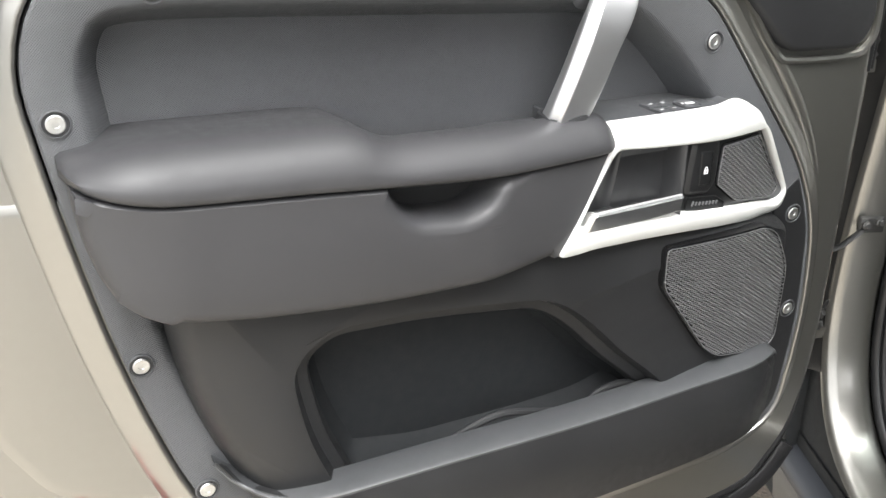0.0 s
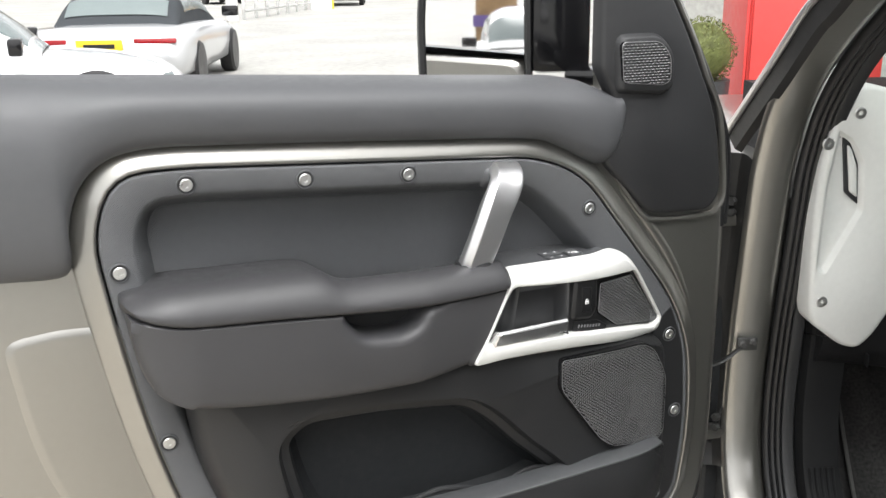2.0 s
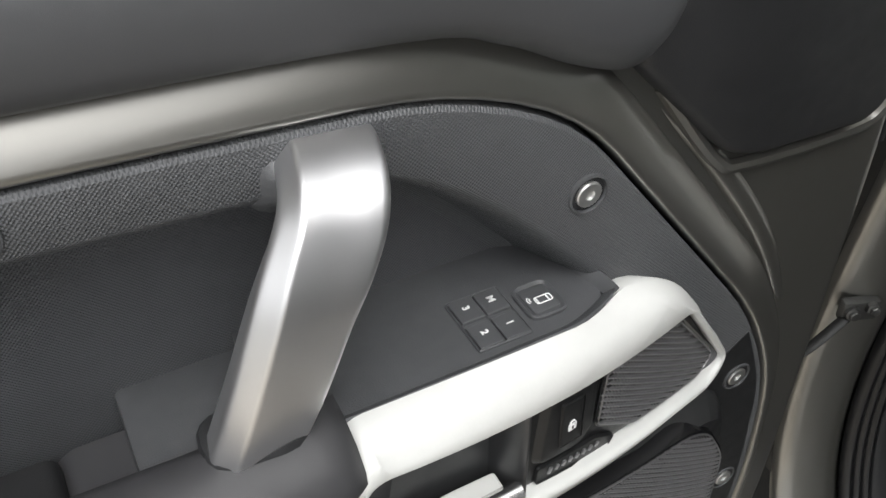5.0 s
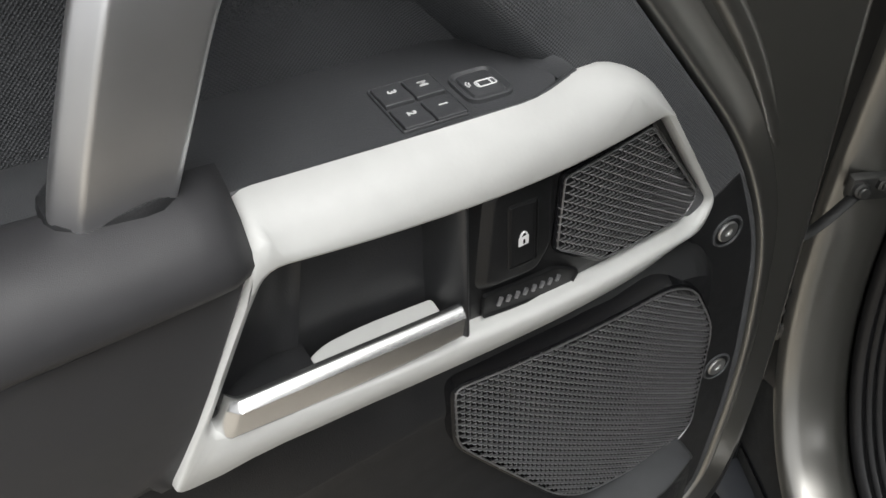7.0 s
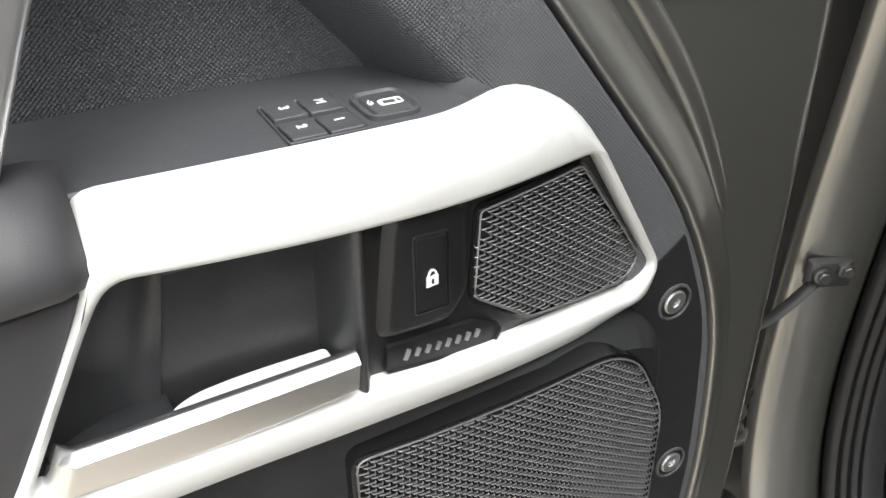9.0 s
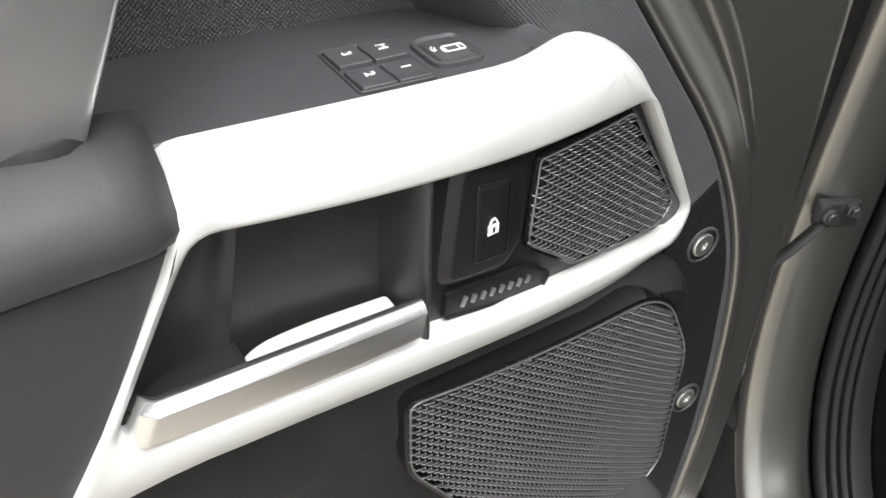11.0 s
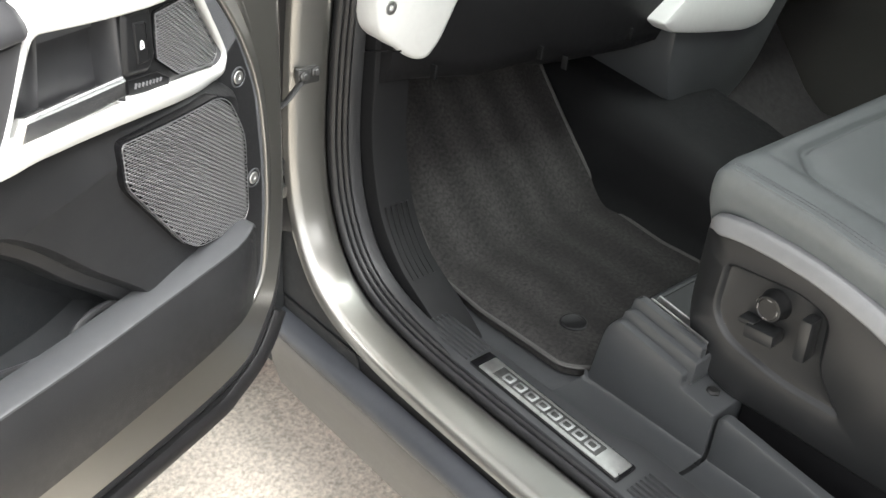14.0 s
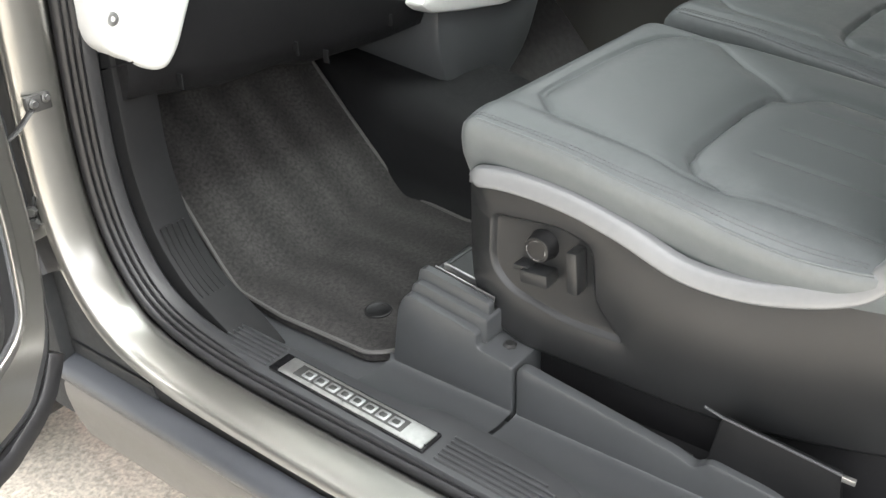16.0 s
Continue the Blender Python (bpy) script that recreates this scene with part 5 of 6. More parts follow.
rows = []
for a in range(33):
    z = 1.102 + 0.098 * a / 32
    lx = 0.556 + (z - 1.102) / 0.098 * 0.044
    xf = 0.626 + (z - 1.12) * 0.16
    cols = [lx + (xf - 0.0004 - lx) * b / 30 for b in range(31)] + [xf + 0.0004 + (0.7030 - xf) * b / 24 for b in range(25)] + [0.7042 + 0.0200 * (b + 1) / 28 for b in range(28)]
    rows.append([Vector((x, scoop(x, z), z)) for x in cols])
part("pull_recess", loft(rows, closed=False, cap_last=False), recess_plastic, door, sharp=60)
tray = ring([(0.622, 0.752, 0.003), (0.704, 0.752, 0.003), (0.7045, 0.7725, 0.003), (0.664, 0.7720, 0.020), (0.640, 0.7690, 0.010), (0.628, 0.763, 0.006)], 0.01, 5)
part("white_tray", loft([[Vector((p.x, p.y, z)) for p in inset(tray, d)] for z, d in ((1.100, 0), (1.1190, 0.0), (1.1200, 0.0010))]), white_plastic, door)
g = loft([[Vector((x, y, z)) for y, z in ((0.749, 1.1225), (0.760, 1.1215), (0.772, 1.1200), (0.780, 1.118))] for x in (0.575, 0.60, 0.618, 0.6285)], closed=False, cap_last=False)
part("recess_ledge", g, recess_plastic, door)
loops = []
for dx in [0.0, 0.0012, 0.0026, 0.0042, 0.0056, 0.0066, 0.0078, 0.0095, 0.012] + [0.016 + 0.1222 * k / 26 for k in range(27)] + [0.1388, 0.1393]:
    u = dx / 0.1393
    zt = 1.1325 + 0.0012 * u
    zb = 1.1082 - 0.0012 * math.sin(math.pi * u) + 0.0030 * u ** 4
    h = zt - zb
    y = 0.7355 + 0.0050 * u
    back = 0.0070 * max(0.0, 1 - dx / 0.0072) ** 1.25 + (0.0012 if dx > 0.139 else 0.0)
    sink = 0.0016 if dx < 0.001 or dx > 0.139 else 0.0
    sec = ((0.018, zb + 0.001), (0.0060, zb - 0.0005), (0.0046, zb + 0.0006), (0.0040, zb + 0.10 * h), (0.0032, zb + 0.28 * h), (0.0022, zb + 0.48 * h), (0.0014, zb + 0.68 * h), (0.0010, zb + 0.78 * h), (0.0000, zb + 0.795 * h), (-0.0002, zb + 0.815 * h), (0.0006, zb + 0.85 * h), (0.0024, zb + 0.92 * h), (0.0042, zb + 0.975 * h), (0.0062, zt), (0.0085, zt - 0.0006), (0.0115, zt - 0.0040), (0.018, zb + 0.5 * h))
    loops.append([Vector((0.5705 + dx + 0.0090 * (1 - u) ** 2 * (zz - zb) / h, y + min(0.0185, yy + back), zb + sink + (zz - zb) * (1 - 2 * sink / h))) for yy, zz in sec])
part("door_pull", loft(loops, cap_first=True, cap_last=True), pull_metal, door, "satin chrome inner door handle", sharp=55)

# seat memory buttons on the deck
mem = part("memory_switch", loft([[Vector((0.7205 + p.x, 0.8125 + p.y, z)) for p in inset(rrect(0.0385, 0.047, 0.06), d)] for z, d in ((1.2165, 0), (1.2198, 0), (1.2202, 0.0006), (1.2188, 0.0016))]), card_plastic, door)
for cx, cy, ch in ((0.7115, 0.8240, "3"), (0.7295, 0.8240, "M"), (0.7115, 0.8000, "2"), (0.7295, 0.8000, "1")):
    b = part("memory_button", loft([[Vector((cx + p.x, cy + p.y, z + (0.0006 if p.y < 0 else 0))) for p in inset(rrect(0.0168, 0.0205, 0.05), d)] for z, d in ((1.2182, 0), (1.2204, 0), (1.2208, 0.0004))]), card_plastic, mem)
    glyph = flat_text(ch, 0.0068, Matrix.Translation((cx, cy + 0.001, 1.2216)) @ Matrix(((0, 1, 0, 0), (-1, 0, 0, 0), (0, 0, 1, 0), (0, 0, 0, 1))), mark_white, mem)
park = part("mirror_button", loft([[Vector((0.7575 + p.x, 0.8115 + p.y, z)) for p in inset(rrect(0.028, 0.032, 0.3), d)] for z, d in ((1.2165, 0), (1.2209, 0), (1.2213, 0.001), (1.2203, 0.002), (1.2193, 0.003), (1.2193, 0.004), (1.2209, 0.0046), (1.2212, 0.0054))]), card_plastic, door)
g = bmesh.new()
z = 1.2215
sym = [Vector((0.7575 + p.x + 0.002, 0.8095 + p.y, z)) for p in rrect(0.0115, 0.0058, 0.3, 3)]
tube(sym + sym[:1], 0.0005, 4, g)
for x in (0.7550, 0.7625):
    tube([Vector((x, 0.8070, z)), Vector((x, 0.8120, z))], 0.0006, 4, g)
for r in (0.002, 0.0036):
    tube([Vector((0.7525 - r * math.cos(a), 0.8115 + r * math.sin(a), z)) for a in (-0.7, -0.3, 0.1, 0.5, 0.9)], 0.0005, 4, g)
part("button_symbol", g, mark_white, park)

# mirror corner cover with the tweeter
SAIL = [(0.806, 1.83), (0.808, 1.52, 0.01), (0.842, 1.46, 0.02), (0.820, 1.365, 0.01), (0.918, 1.264, 0.03), (1.048, 1.258, 0.025), (1.070, 1.292, 0.02), (1.052, 1.425, 0.06), (0.972, 1.585, 0.05), (0.82, 1.83)]
sl = ring(SAIL, 0.01, 6)
part("mirror_corner_cover", loft([door_xyz(sl, 0.85), door_xyz(sl, 0.829), door_xyz(inset(sl, 0.003), 0.823), door_xyz(inset(sl, 0.008), 0.820)]), dark_plastic, door)
POD = [(0.832, 1.572, 0.02), (0.915, 1.572, 0.02), (0.944, 1.54, 0.02), (0.944, 1.485, 0.02), (0.925, 1.475, 0.01), (0.838, 1.483, 0.01)]
pd = ring(POD, 0.012, 5)
part("tweeter_pod", loft([door_xyz(inset(pd, -0.004), 0.822), door_xyz(inset(pd, -0.001), 0.816), door_xyz(inset(pd, 0.002), 0.810), door_xyz(inset(pd, 0.006), 0.8075)]), dark_plastic, door)
grille([(0.836, 1.563, 0.01), (0.912, 1.562, 0.014), (0.934, 1.538, 0.014), (0.936, 1.497, 0.012), (0.922, 1.489, 0.01), (0.842, 1.497, 0.01)], 0.01, lambda p: 0.8065, door, "tweeter_grille", 0.0078, 0.0045, 0.0)
# frame seals along the hinge side
rail = spline([(1.092, 1.22), (1.088, 1.36), (1.045, 1.47), (0.985, 1.58), (0.90, 1.72), (0.825, 1.845)], 6)
g = bmesh.new()
tube(spline([(x, 0.834, z) for x, z in ((0.852, 1.338), (0.908, 1.266), (0.940, 1.251), (1.040, 1.247), (1.072, 1.258), (1.083, 1.295), (1.064, 1.428), (1.030, 1.495), (0.982, 1.588), (0.83, 1.838))], 8), 0.0055, 8, g, up=(0, 1, 0))
part("frame_flange", g, paint, door, "bronze flange round the corner cover")
for off, y, rr in ((0.006, 0.846, 0.010), (0.022, 0.854, 0.009)):
    g = bmesh.new()
    tube([Vector((p.x + off - 0.010, y, p.y)) for p in rail], rr, 10, g, up=(0, 1, 0))
    part("frame_seal", g, rubber, door)
# raised creases in the painted metal ahead of the card
for pts in ([(0.845, 1.335), (0.925, 1.245), (0.985, 1.16), (1.035, 1.06)],):
    g = bmesh.new()
    path = spline([(x, 0.8425, z) for x, z in pts], 8)
    tube(path, [0.011 * math.sin(math.pi * (k + 0.4) / (len(path) - 0.2)) ** 0.5 + 0.001 for k in range(len(path))], 10, g, flat=1.0, up=(0, 1, 0))
    part("pressed_crease", g, paint, door)
# lower weather strip
g = bmesh.new()
low_edge = spline([(-0.225, 0.500), (0.40, 0.500), (0.86, 0.500), (0.95, 0.512), (1.02, 0.545), (1.062, 0.60)], 6)
rows = []
for k, p in enumerate(low_edge):
    t = (low_edge[min(k + 1, len(low_edge) - 1)] - low_edge[max(k - 1, 0)]).normalized()
    n = Vector((t.y, -t.x))
    rows.append([Vector((p.x + n.x * o, y, p.y + n.y * o)) for y, o in ((0.905, -0.010), (0.905, 0.020), (0.885, 0.026), (0.845, 0.026), (0.829, 0.020), (0.826, 0.008), (0.828, -0.008), (0.832, -0.012))])
loft(rows, cap_first=True, cap_last=True, bm=g)
part("lower_seal", g, rubber, door)
path = spline([(-0.2, 0.842, 0.525), (0.5, 0.842, 0.525), (0.92, 0.842, 0.53), (1.03, 0.842, 0.585), (1.075, 0.845, 0.70), (1.085, 0.85, 0.95)], 8)
g = bmesh.new()
tube(path, 0.009, 8, g, up=(0, 1, 0))
part("edge_bead", g, rubber, door)
# red reflector
RF = [(-0.022, 0.820, 0.008), (0.044, 0.826, 0.012), (0.088, 0.742, 0.010), (0.026, 0.738, 0.012)]
rf = ring(RF, 0.01, 5)
part("red_reflector", loft([door_xyz(inset(rf, -0.002), 0.842), door_xyz(rf, 0.830), door_xyz(inset(rf, 0.004), 0.824), door_xyz(inset(rf, 0.012), 0.820)]), red_lens, door, "red plastic door reflector")
g = bmesh.new()
turned([(0.006, 0), (0.006, 0.006), (0.003, 0.008)], (-0.142, 0.836, 1.105), (0, -1, 0), 12, g)
part("buffer_stud", g, steel, door)

# hinges and check strap
for z in (1.225, 0.765):
    g = bmesh.new()
    box(g, (1.165, 0.925, z - 0.022), (0.13, 0.035, 0.022), pose(0, 0, 0, 0, 0, -10), 0.004)
    h = part("hinge", g, paint, car, "bronze steel door hinge with bolts")
    g = bmesh.new()
    turned([(0.011, 0), (0.013, 0.004), (0.013, 0.05), (0.010, 0.056)], (1.203, 0.925, z - 0.035), (0, 0, 1), 16, g)
    part("hinge_pin", g, black_and_gap_shade, h)
    for dz in (-0.004, 0.018):
        part("hinge_bolt", turned([(0.009, 0), (0.009, 0.008), (0.0075, 0.010)], W(0.780, 1.262, z + dz), (-NX - FX, -NY - FY, 0), 6), dull_steel, h)
    g = bmesh.new()
    loopq = [Vector((1.200 + 0.018 * math.cos(a), 0.912, z + 0.008 + 0.032 * math.sin(a))) for a in [2 * math.pi * k / 20 for k in range(21)]]
    tube(loopq, 0.0035, 8, g, up=(0, 1, 0))
    part("hinge_strap", g, black_and_gap_shade, h)
chk = thing("door_check_strap", (1.17, 0.88, 0.93), "black steel check strap bolted to the pillar", "door check")
g = bmesh.new()
tube(spline([(1.09, 0.872, 0.922), (1.14, 0.872, 0.925), (1.185, 0.874, 0.943), (1.205, 0.876, 0.952)], 5), 0.006, 8, g, flat=0.4)
part("strap_arm", g, black_and_gap_shade, chk)
g = bmesh.new()
box(g, W(0.823, 1.243, 0.952), (0.040, 0.012, 0.026), CARROT, 0.003)
part("strap_bracket", g, dull_steel, chk)
for d in (-0.011, 0.010):
    part("strap_bolt", turned([(0.0080, 0), (0.0080, 0.005), (0.0055, 0.006), (0.0055, 0.009), (0.0045, 0.010)], W(0.823 + d, 1.237, 0.956 + d * 0.2), (-FX, -FY, 0.1), 6 if d > 0 else 16), dull_steel, chk)

# exterior mirror
mir = thing("door_mirror", (0.90, 1.0, 1.47), "black door mirror with a rounded housing", "wing mirror")
out_l = [(-0.115, -0.13, 0.04), (-0.118, 0.0, 0.05), (-0.10, 0.145, 0.04), (0.10, 0.145, 0.03), (0.105, -0.145, 0.03), (-0.08, -0.145, 0.04)]
MM = Matrix.Translation((0.752, 1.165, 1.60)) @ Matrix.Rotation(radians(-27), 4, "Z") @ Matrix.Rotation(radians(-0.7), 4, "X")
ml = ring(out_l, 0.03, 5)
at3 = lambda L, y: [MM @ Vector((p.x, y, p.y)) for p in L]
part("mirror_housing", loft([at3(inset(ml, 0.05), 0.10), at3(inset(ml, 0.02), 0.085), at3(ml, 0.045), at3(ml, 0.0), at3(inset(ml, 0.004), -0.008), at3(inset(ml, 0.012), -0.006), at3(inset(ml, 0.016), 0.004)], cap_first=True, cap_last=False), insert_black, mir)
part("mirror_pane", loft([at3(inset(ml, 0.013), 0.006), at3(inset(ml, 0.016), 0.0015)]), mirror_mat, mir, "clear mirror glass")
g = bmesh.new()
box(g, (0.905, 1.13, 1.61), (0.115, 0.10, 0.25), pose(0, 0, 0, 0, 0, -20), 0.02)
part("mirror_arm", g, gloss_black, mir)
g = bmesh.new()
box(g, (0.96, 0.99, 1.488), (0.20, 0.13, 0.03), pose(0, 0, 0, 0, 0, -35), 0.01)
part("mirror_foot", g, gloss_black, mir)

# ---------------------------------------------------------------- forecourt behind the door


def simple_car(name, at, heading, length, width, height, mat, label, open_top=False, estate=False):
    """A parked car: lofted body and cabin, wheels, lamps, plate; its nose points along heading (degrees from x)."""
    at = (at[0], at[1], gz(at[1]))
    M = Matrix.Translation(at) @ Matrix.Rotation(radians(heading), 4, "Z")
    t = thing(name, at, label, "car", "parked cars")
    L, Wd, H = length, width, height
    belt = 0.62 * H if not estate else 0.58 * H

    def section(x, hw, zb, zt):
        pts = [(-hw * 0.80, zb), (-hw * 0.97, zb + 0.10), (-hw, (zb + zt) / 2), (-hw * 0.98, zt - 0.10), (-hw * 0.90, zt - 0.01), (-hw * 0.5, zt + 0.02), (0, zt + 0.025), (hw * 0.5, zt + 0.02), (hw * 0.90, zt - 0.01), (hw * 0.98, zt - 0.10), (hw, (zb + zt) / 2), (hw * 0.97, zb + 0.10), (hw * 0.80, zb)]
        return [M @ Vector((x, y, z)) for y, z in pts]

    hw = Wd / 2
    st = [tuple(q) for q in spline([(-0.5, 0.82, 0.42, 0.72), (-0.485, 0.92, 0.30, 0.86), (-0.45, 0.98, 0.24, 0.96), (-0.36, 1.0, 0.20, 1.0), (-0.2, 0.98, 0.18, 1.0), (0.0, 0.96, 0.18, 0.98), (0.2, 0.97, 0.18, 0.95), (0.36, 0.98, 0.20, 0.88), (0.46, 0.90, 0.24, 0.74), (0.5, 0.75, 0.34, 0.58)], 3)]
    part("car_shell", loft([section(x * L, k * hw, zb, belt * zt) for x, k, zb, zt in st], cap_first=True, cap_last=True), mat, t, sharp=60)
    xs = ((-0.34, 0.74, 0.0), (-0.27, 0.72, 0.62), (-0.18, 0.70, 0.93), (-0.05, 0.69, 1.0), (0.05, 0.70, 0.92), (0.14, 0.74, 0.45), (0.20, 0.76, 0.0))
    if estate:
        xs = ((-0.47, 0.76, 0.0), (-0.45, 0.74, 0.6), (-0.41, 0.70, 0.95), (-0.1, 0.70, 1.0), (0.05, 0.71, 0.92), (0.15, 0.74, 0.45), (0.21, 0.76, 0.0))

    cab = spline(xs, 4)

    def skin(u, a, s=1.0):
        """A point of the cabin: u along it, a round it from one side (0) to the other (1)."""
        q = u * (len(cab) - 1)
        k = min(int(q), len(cab) - 2)
        x, w, h = cab[k].lerp(cab[k + 1], q - k)
        h = max(h, 0.0)
        c, n = math.cos(math.pi * a), math.sin(math.pi * a)
        y = w * hw * 1.06 * math.copysign(abs(c) ** 0.62, c) * s
        z = belt * 0.94 + (belt * 0.06 + (H - belt) * h) * n ** 0.55 * s
        return M @ Vector((x * L - (0.02 if s > 1 and u < 0.4 else 0), y, z))

    def patch(u0, u1, a0, a1, s):
        return loft([[skin(u0 + (u1 - u0) * i / 8, a0 + (a1 - a0) * j / 8, s) for j in range(9)] for i in range(9)], closed=False, cap_last=False)

    part("cabin_top", loft([[skin(i / 24, j / 24) for j in range(25)] for i in range(25)], closed=False, cap_last=False), hood_cloth if open_top else mat, t, sharp=60)
    part("rear_window", patch(0.09, 0.27, 0.20, 0.80, 1.015) if not open_top else patch(0.075, 0.185, 0.25, 0.75, 1.015), car_glass, t)
    part("windscreen", patch(0.72, 0.92, 0.16, 0.84, 1.015), car_glass, t)
    for a0, a1 in ((0.045, 0.16), (0.84, 0.955)):
        part("side_window", patch(0.30, 0.80, a0, a1, 1.012), car_glass, t)
    r = 0.33
    wheels = []
    for x in (-0.30, 0.31):
        for sgn in (-1, 1):
            c = M @ Vector((x * L, sgn * (hw - 0.20), r))
            ax = M.to_3x3() @ Vector((0, sgn, 0))
            wz = part("wheel", turned([(0.20, 0.0), (r - 0.03, 0.0), (r, 0.03), (r, 0.18), (r - 0.03, 0.215), (r * 0.74, 0.215)], c, ax, 24), rubber, t)
            part("rim", turned([(r * 0.73, 0.19), (r * 0.73, 0.213), (r * 0.66, 0.205), (r * 0.2, 0.195), (r * 0.16, 0.21), (0.01, 0.212)], c, ax, 10), body_silver, wz)
    for sgn in (-1, 1):
        g = bmesh.new()
        box(g, M @ Vector((-0.489 * L, sgn * hw * 0.64, belt * 0.83)), (0.06, 0.50, 0.06), M.to_3x3().to_4x4(), 0.015)
        part("tail_lamp", g, red_lens, t)
        g = bmesh.new()
        box(g, M @ Vector((0.455 * L, sgn * hw * 0.68, belt * 0.68)), (0.10, 0.34, 0.09), M.to_3x3().to_4x4(), 0.02)
        part("head_lamp", g, car_glass, t)
        g = bmesh.new()
        box(g, M @ Vector((0.17 * L, sgn * (hw + 0.07), belt * 1.10)), (0.12, 0.24, 0.15), M.to_3x3().to_4x4(), 0.03)
        part("door_mirror", g, gloss_black, t)
    g = bmesh.new()
    box(g, M @ Vector((-0.504 * L, 0, belt * 0.77)), (0.02, 0.54, 0.150), M.to_3x3().to_4x4(), 0.004)
    np = part("number_plate", g, plate_yellow, t)
    g = bmesh.new()
    box(g, M @ Vector((-0.5055 * L - 0.01, 0, belt * 0.77)), (0.006, 0.36, 0.050), M.to_3x3().to_4x4())
    part("plate_bar", g, rubber, np)
    g = bmesh.new()
    box(g, M @ Vector((-0.493 * L, 0, 0.32)), (0.05, Wd * 0.72, 0.14), M.to_3x3().to_4x4(), 0.02)
    part("bumper_insert", g, dark_plastic, t)
    return t


simple_car("sports_convertible", (1.45, 13.5, 0), 70, 4.48, 2.0, 1.38, body_silver, "silver two-seat convertible with a black fabric hood", open_top=True)
simple_car("white_saloon", (-0.85, 9.5, 0), -4, 4.4, 1.86, 1.40, body_white, "white parked car beside the forecourt", estate=True)
simple_car("dark_hatchback", (8.6, 48.5, 0), 100, 4.3, 2.0, 1.62, body_black, "dark suv seen from behind", estate=True)
simple_car("white_coupe", (13.2, 41.5, 0), 250, 4.5, 1.9, 1.42, body_white, "white saloon facing the forecourt")
simple_car("silver_estate", (-3.5, 62.0, 0), 20, 4.4, 1.8, 1.5, body_silver, "grey car parked by the far kerb", estate=True)
simple_car("white_hatch", (15.6, 60.0, 0), 120, 4.2, 1.8, 1.5, body_white, "white car parked by the hedge", estate=True)

# trolley barrier
bar = thing("railing", (8.5, 34, 0), "low grey steel railing on concrete feet", "railing")
A, B = Vector((6.3, 30.3, 0)), Vector((11.3, 38.6, 0))
d = (B - A)
for k in range(9):
    p = A + d * (k / 8)
    g = bmesh.new()
    box(g, p + Vector((0, 0, 0.5)), (0.09, 0.09, 1.0), None, 0.01)
    part("post", g, steel, bar)
    if k % 3 == 1:
        g = bmesh.new()
        box(g, p + Vector((0, 0, 0.10)), (1.0, 0.5, 0.2), Matrix.Rotation(math.atan2(d.y, d.x), 4, "Z"), 0.03)
        part("foot", g, concrete, bar)
g = bmesh.new()
tube([A + Vector((0, 0, 1.0)), B + Vector((0, 0, 1.0))], 0.09, 8, g)
part("top_rail", g, steel, bar)
g = bmesh.new()
tube([A + Vector((0, 0, 0.55)), B + Vector((0, 0, 0.55))], 0.04, 8, g)
part("mid_rail", g, steel, bar)
bol = thing("bollard", (5.6, 28.6, 0), "white painted square bollard with a grey foot", "bollard")
g = bmesh.new()
box(g, (5.6, 28.6, 0.85), (0.30, 0.30, 1.0), None, 0.02)
part("shaft", g, mark_white, bol)
g = bmesh.new()
box(g, (5.6, 28.6, 0.18), (0.34, 0.34, 0.36), None, 0.02)
part("foot", g, concrete, bol)
tot = thing("totem_sign", (10.9, 37.2, 0), "white totem sign with yellow and red panels", "sign")
g = bmesh.new()
box(g, (10.9, 37.2, 1.6), (0.85, 0.25, 3.2), Matrix.Rotation(radians(-20), 4, "Z"), 0.02)
part("board", g, mark_white, tot)
g = bmesh.new()
box(g, (10.86, 37.06, 2.05), (0.72, 0.05, 0.28), Matrix.Rotation(radians(-20), 4, "Z"), 0.005)
part("red_panel", g, red_paint, tot)
g = bmesh.new()
box(g, (10.86, 37.06, 2.45), (0.72, 0.05, 0.30), Matrix.Rotation(radians(-20), 4, "Z"), 0.005)
part("yellow_panel", g, plate_yellow, tot)
g = bmesh.new()
box(g, (11.3, 37.05, 0.7), (0.16, 0.06, 1.4), Matrix.Rotation(radians(-20), 4, "Z"), 0.005)
part("yellow_edge", g, plate_yellow, tot)

# trolleys and timber screens
for k in range(5):
    t = thing("trolley", (16.6 + 0.45 * k, 46.4 - 0.2 * k, 0), "grey wire shopping trolley in a row", "trolley", "trolleys")
    g = bmesh.new()
    c = Vector((16.6 + 0.45 * k, 46.4 - 0.2 * k, 0))
    for dx in (-0.25, 0.25):
        for dy in (-0.4, 0.4):
            tube([c + Vector((dx, dy, 0.05)), c + Vector((dx, dy, 1.5))], 0.03, 6, g)
    for z in (0.5, 0.9, 1.3, 1.5):
        tube([c + Vector((-0.25, -0.4, z)), c + Vector((0.25, -0.4, z)), c + Vector((0.25, 0.4, z)), c + Vector((-0.25, 0.4, z)), c + Vector((-0.25, -0.4, z))], 0.025, 6, g)
    part("wire_cage", g, steel, t)
for k in range(3):
    t = thing("timber_screen", (19.2 + 1.5 * k, 45.6 - 0.4 * k, 0), "pale brown timber screen panel", "fence", "timber screens")
    for j in range(6):
        g = bmesh.new()
        box(g, (18.7 + 1.5 * k + 0.22 * j, 45.6 - 0.4 * k - 0.06 * j, 0.95), (0.20, 0.05, 1.9), None, 0.01)
        part("plank", g, timber, t)

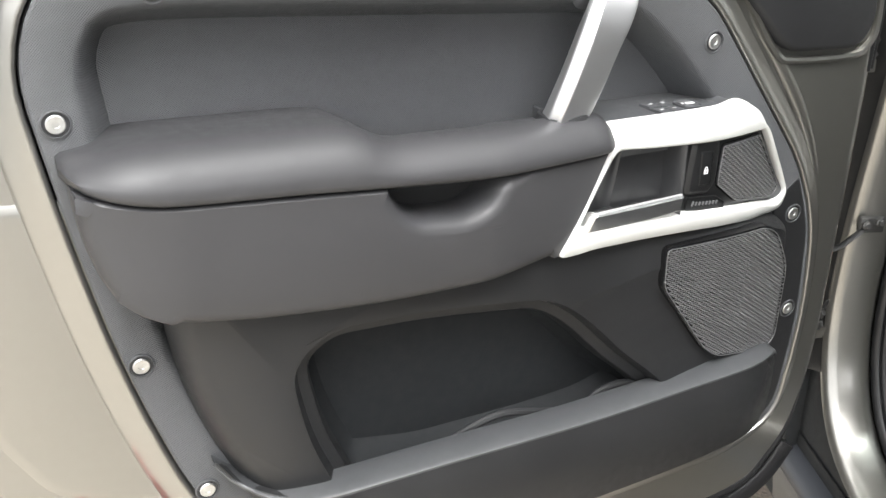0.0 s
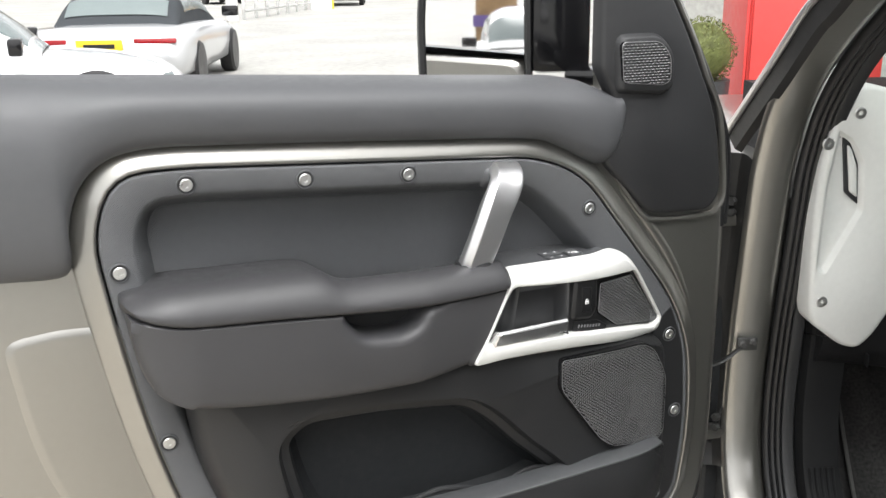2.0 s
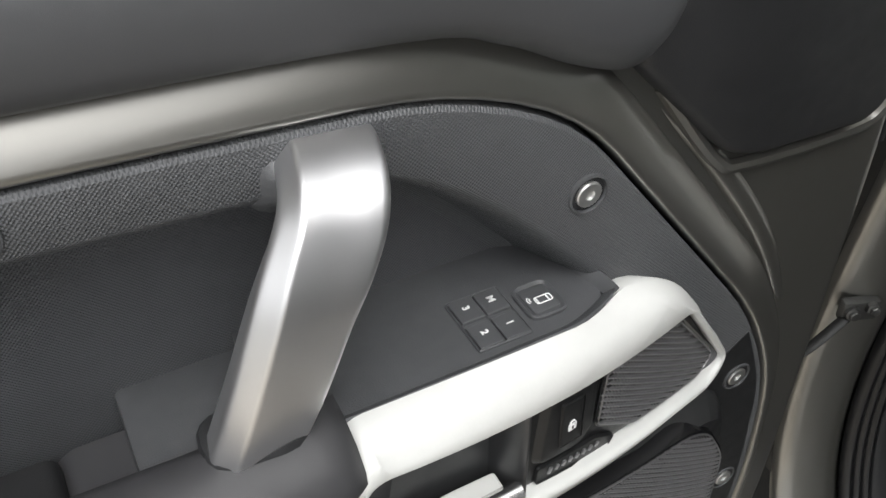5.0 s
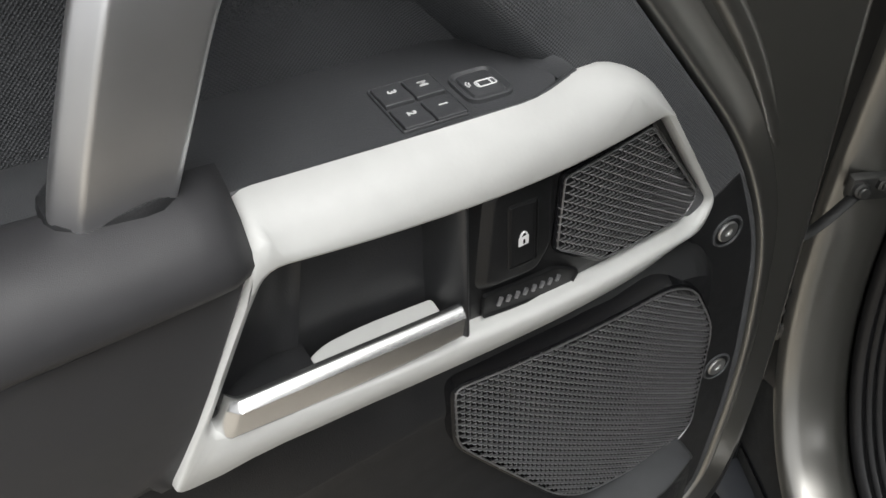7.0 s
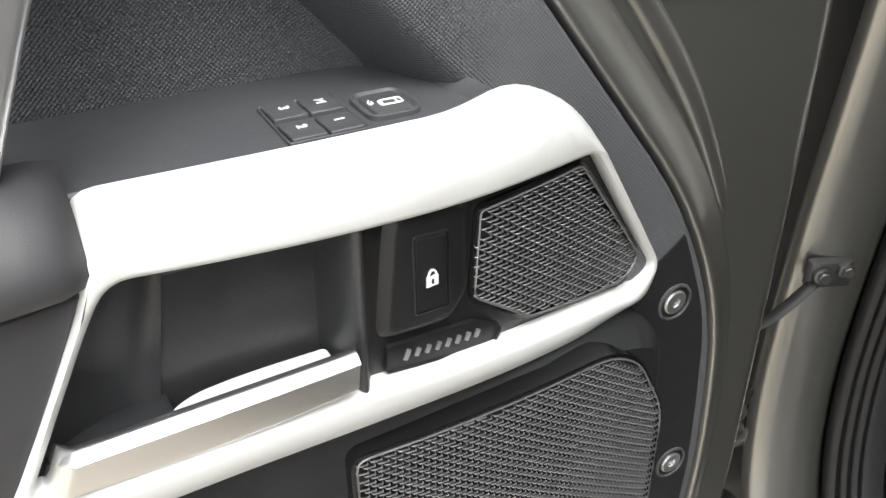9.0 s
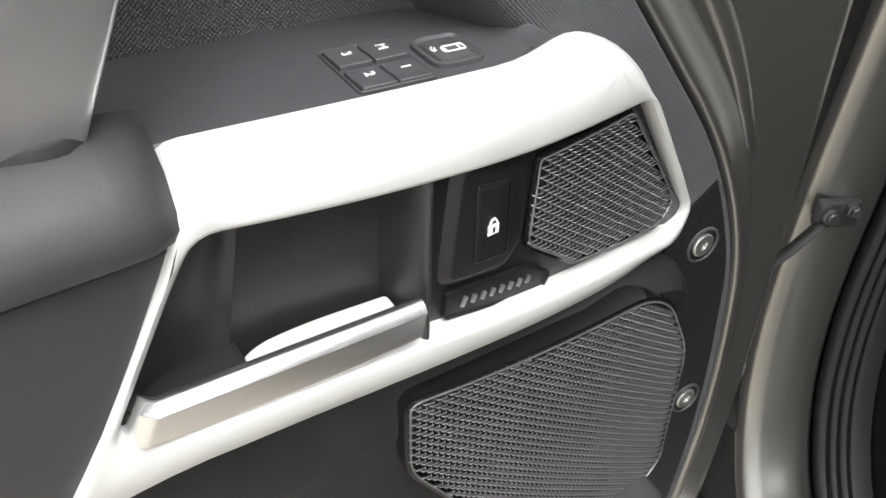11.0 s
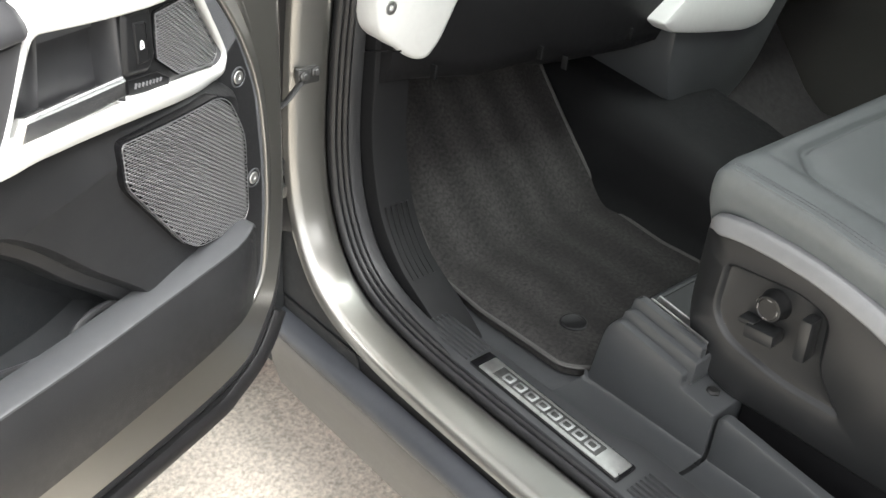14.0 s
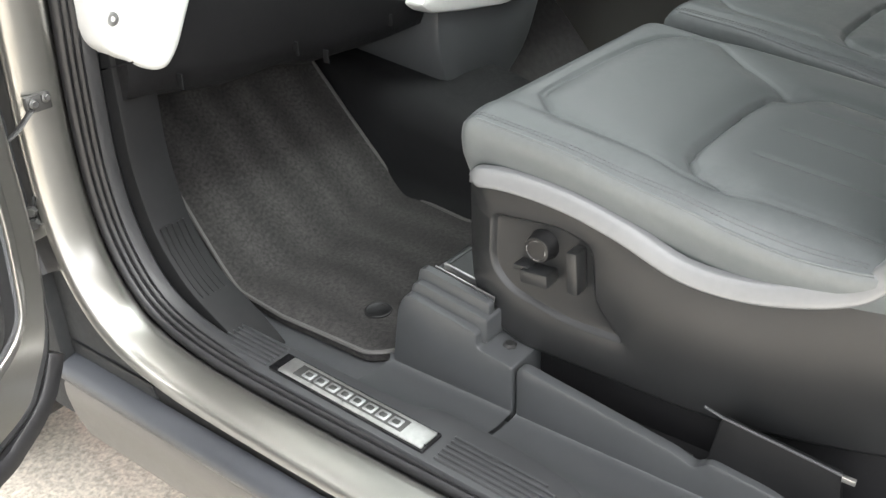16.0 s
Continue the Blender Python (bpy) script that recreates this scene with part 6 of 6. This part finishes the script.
# far hedge line, distance haze put into its pale colour, and bare trees
rng = np.random.default_rng(4)
count = 60000
hx = rng.uniform(-70, 100, count)
tops = np.array([4.6 + 2.6 * noise.noise(Vector((x * 0.12, 0, 0))) + 0.8 * noise.noise(Vector((x * 0.7, 3, 0))) for x in hx])
at = np.stack([hx, 80 + rng.uniform(0, 5, count), rng.uniform(0, 1, count) ** 0.8 * tops], 1)
d1 = rng.normal(size=(count, 3)) * (0.5, 0.5, 1.0)
d1 *= (rng.uniform(0.10, 0.42, count) / np.linalg.norm(d1, axis=1))[:, None]
d2 = np.cross(d1, rng.normal(size=(count, 3)))
d2 *= (rng.uniform(0.015, 0.07, count) / np.linalg.norm(d2, axis=1))[:, None]
corners = np.stack([at + d1, at + d2, at - d1, at - d2], 1).reshape(-1, 3)
me = bpy.data.meshes.new("far_hedge")
me.from_pydata(corners.tolist(), [], np.arange(count * 4).reshape(-1, 4).tolist())
me.materials.append(woodland)
hedge = new("far_hedge", me)
g = bmesh.new()
box(g, (15, 86.5, 2.0), (190, 0.6, 4.0))
bank = part("hedge_bank", g, woodland)
tagged(bank, "grey-brown wooded bank along the far boundary", "bank", kind="structure")
tagged(hedge, "brown leafless hedge and scrub along the far boundary", "hedge", kind="stuff")


def bare_tree(at, h, seed):
    rnd = random.Random(seed)
    t = thing("tree", at, "leafless winter tree with thin branches", "tree", "bare trees")
    g = bmesh.new()
    tube(spline([Vector(at) + Vector((0, 0, z * h)) + Vector((rnd.uniform(-0.1, 0.1), 0, 0)) for z in (0, 0.3, 0.6, 1.0)], 3), [0.20 - 0.018 * k for k in range(10)], 7, g)
    part("trunk", g, bark, t)
    g = bmesh.new()
    for k in range(60):
        z = rnd.uniform(0.25, 0.95) * h
        a = rnd.uniform(0, 6.28)
        ln = rnd.uniform(0.6, 2.2)
        p = Vector(at) + Vector((0, 0, z))
        q = p + Vector((math.cos(a) * ln * 0.6, math.sin(a) * ln * 0.6, ln * 0.5))
        e = q + Vector((math.cos(a + rnd.uniform(-0.6, 0.6)) * ln * 0.5, math.sin(a) * ln * 0.5, ln * rnd.uniform(0.2, 0.7)))
        tube([p, q, e], [0.06, 0.035, 0.012], 5, g)
    tw = part("branches", g, bark, t)
    return t


for k, (x, y) in enumerate(((3.0, 66), (6.5, 70), (-4.0, 69), (11.0, 68), (0.0, 72), (16.0, 72), (22, 70), (-12, 70))):
    bare_tree((x, y, 0), 7.5, k)

# red clad pier, pole, clipped bush beyond the wing
pier = thing("red_pier", (5.55, 5.6, 0), "tall red clad pier of a building front", "pier", kind="")
g = bmesh.new()
box(g, (6.25, 6.05, 2.4), (1.1, 1.0, 4.8), Matrix.Rotation(radians(-28), 4, "Z"), 0.02)
part("cladding", g, red_paint, pier)
RP = Matrix.Rotation(radians(-28), 4, "Z")
for side, w in (((0.56, 0.0), (0.03, 0.96)), ((0.0, -0.51), (1.06, 0.03)), ((-0.56, 0.0), (0.03, 0.96))):
    for z in (0.82, 2.42, 4.02):
        g = bmesh.new()
        box(g, Vector((6.25, 6.05, z)) + RP @ Vector((side[0], side[1], 0)), (w[0], w[1], 1.594), RP, 0.006)
        part("panel", g, red_paint, pier)
pole = thing("steel_post", (6.9, 9.6, 0), "pale grey steel canopy post", "post")
g = bmesh.new()
turned([(0.14, 0), (0.14, 5)], (7.4, 9.4, 0), (0, 0, 1), 20, g)
part("shaft", g, steel, pole)
wallx = thing("showroom_front", (12, 14, 0), "pale showroom wall with glazing", "building")
g = bmesh.new()
box(g, (17.5, 17.0, 2.5), (8, 0.4, 5.0), Matrix.Rotation(radians(-35), 4, "Z"), 0.02)
part("wall", g, concrete, wallx)
bush = thing("clipped_bush", (4.75, 5.6, 0), "round clipped green-yellow box bush", "bush")
g = bmesh.new()
rnd = random.Random(9)
C0 = Vector((4.95, 5.75, 1.02))
for k in range(2600):
    a, b = rnd.uniform(0, 6.283), math.acos(rnd.uniform(-1, 1))
    n = Vector((math.sin(b) * math.cos(a), math.sin(b) * math.sin(a), math.cos(b)))
    p = C0 + n * rnd.uniform(0.24, 0.29)
    u = n.orthogonal().normalized()
    w = n.cross(u)
    s = rnd.uniform(0.008, 0.016)
    tilt = n * rnd.uniform(-0.01, 0.01)
    vs = [g.verts.new(p + u * s + tilt), g.verts.new(p + w * s * 0.6), g.verts.new(p - u * s - tilt), g.verts.new(p - w * s * 0.6)]
    g.faces.new(vs)
part("foliage", g, leaf, bush)
g = bmesh.new()
bmesh.ops.create_icosphere(g, subdivisions=3, radius=0.235, matrix=Matrix.Translation(C0))
part("inner_growth", g, leaf, bush)
g = bmesh.new()
turned([(0.20, 0), (0.24, 0.80)], (C0.x, C0.y, 0), (0, 0, 1), 20, g)
part("planter", g, dark_plastic, bush)

# behind the camera, seen in the mirror
KX, KY = -14.6, -28.5
kiosk = thing("kiosk", (KX, KY, 0), "timber kiosk with purple fascia panels", "kiosk")
R = Matrix.Rotation(radians(-28), 4, "Z")
g = bmesh.new()
box(g, (KX, KY, 1.1), (1.5, 1.2, 2.2), R, 0.02)
part("cabin", g, timber, kiosk)
for z in (0.75, 2.0):
    g = bmesh.new()
    box(g, (KX + 0.25, KY + 0.5, z), (1.65, 0.5, 0.40), R, 0.02)
    part("fascia", g, purple, kiosk)
simple_car("white_car", (-5.2, -11.5, 0), 60, 4.3, 1.8, 1.45, body_white, "white parked car behind the open door", estate=True)
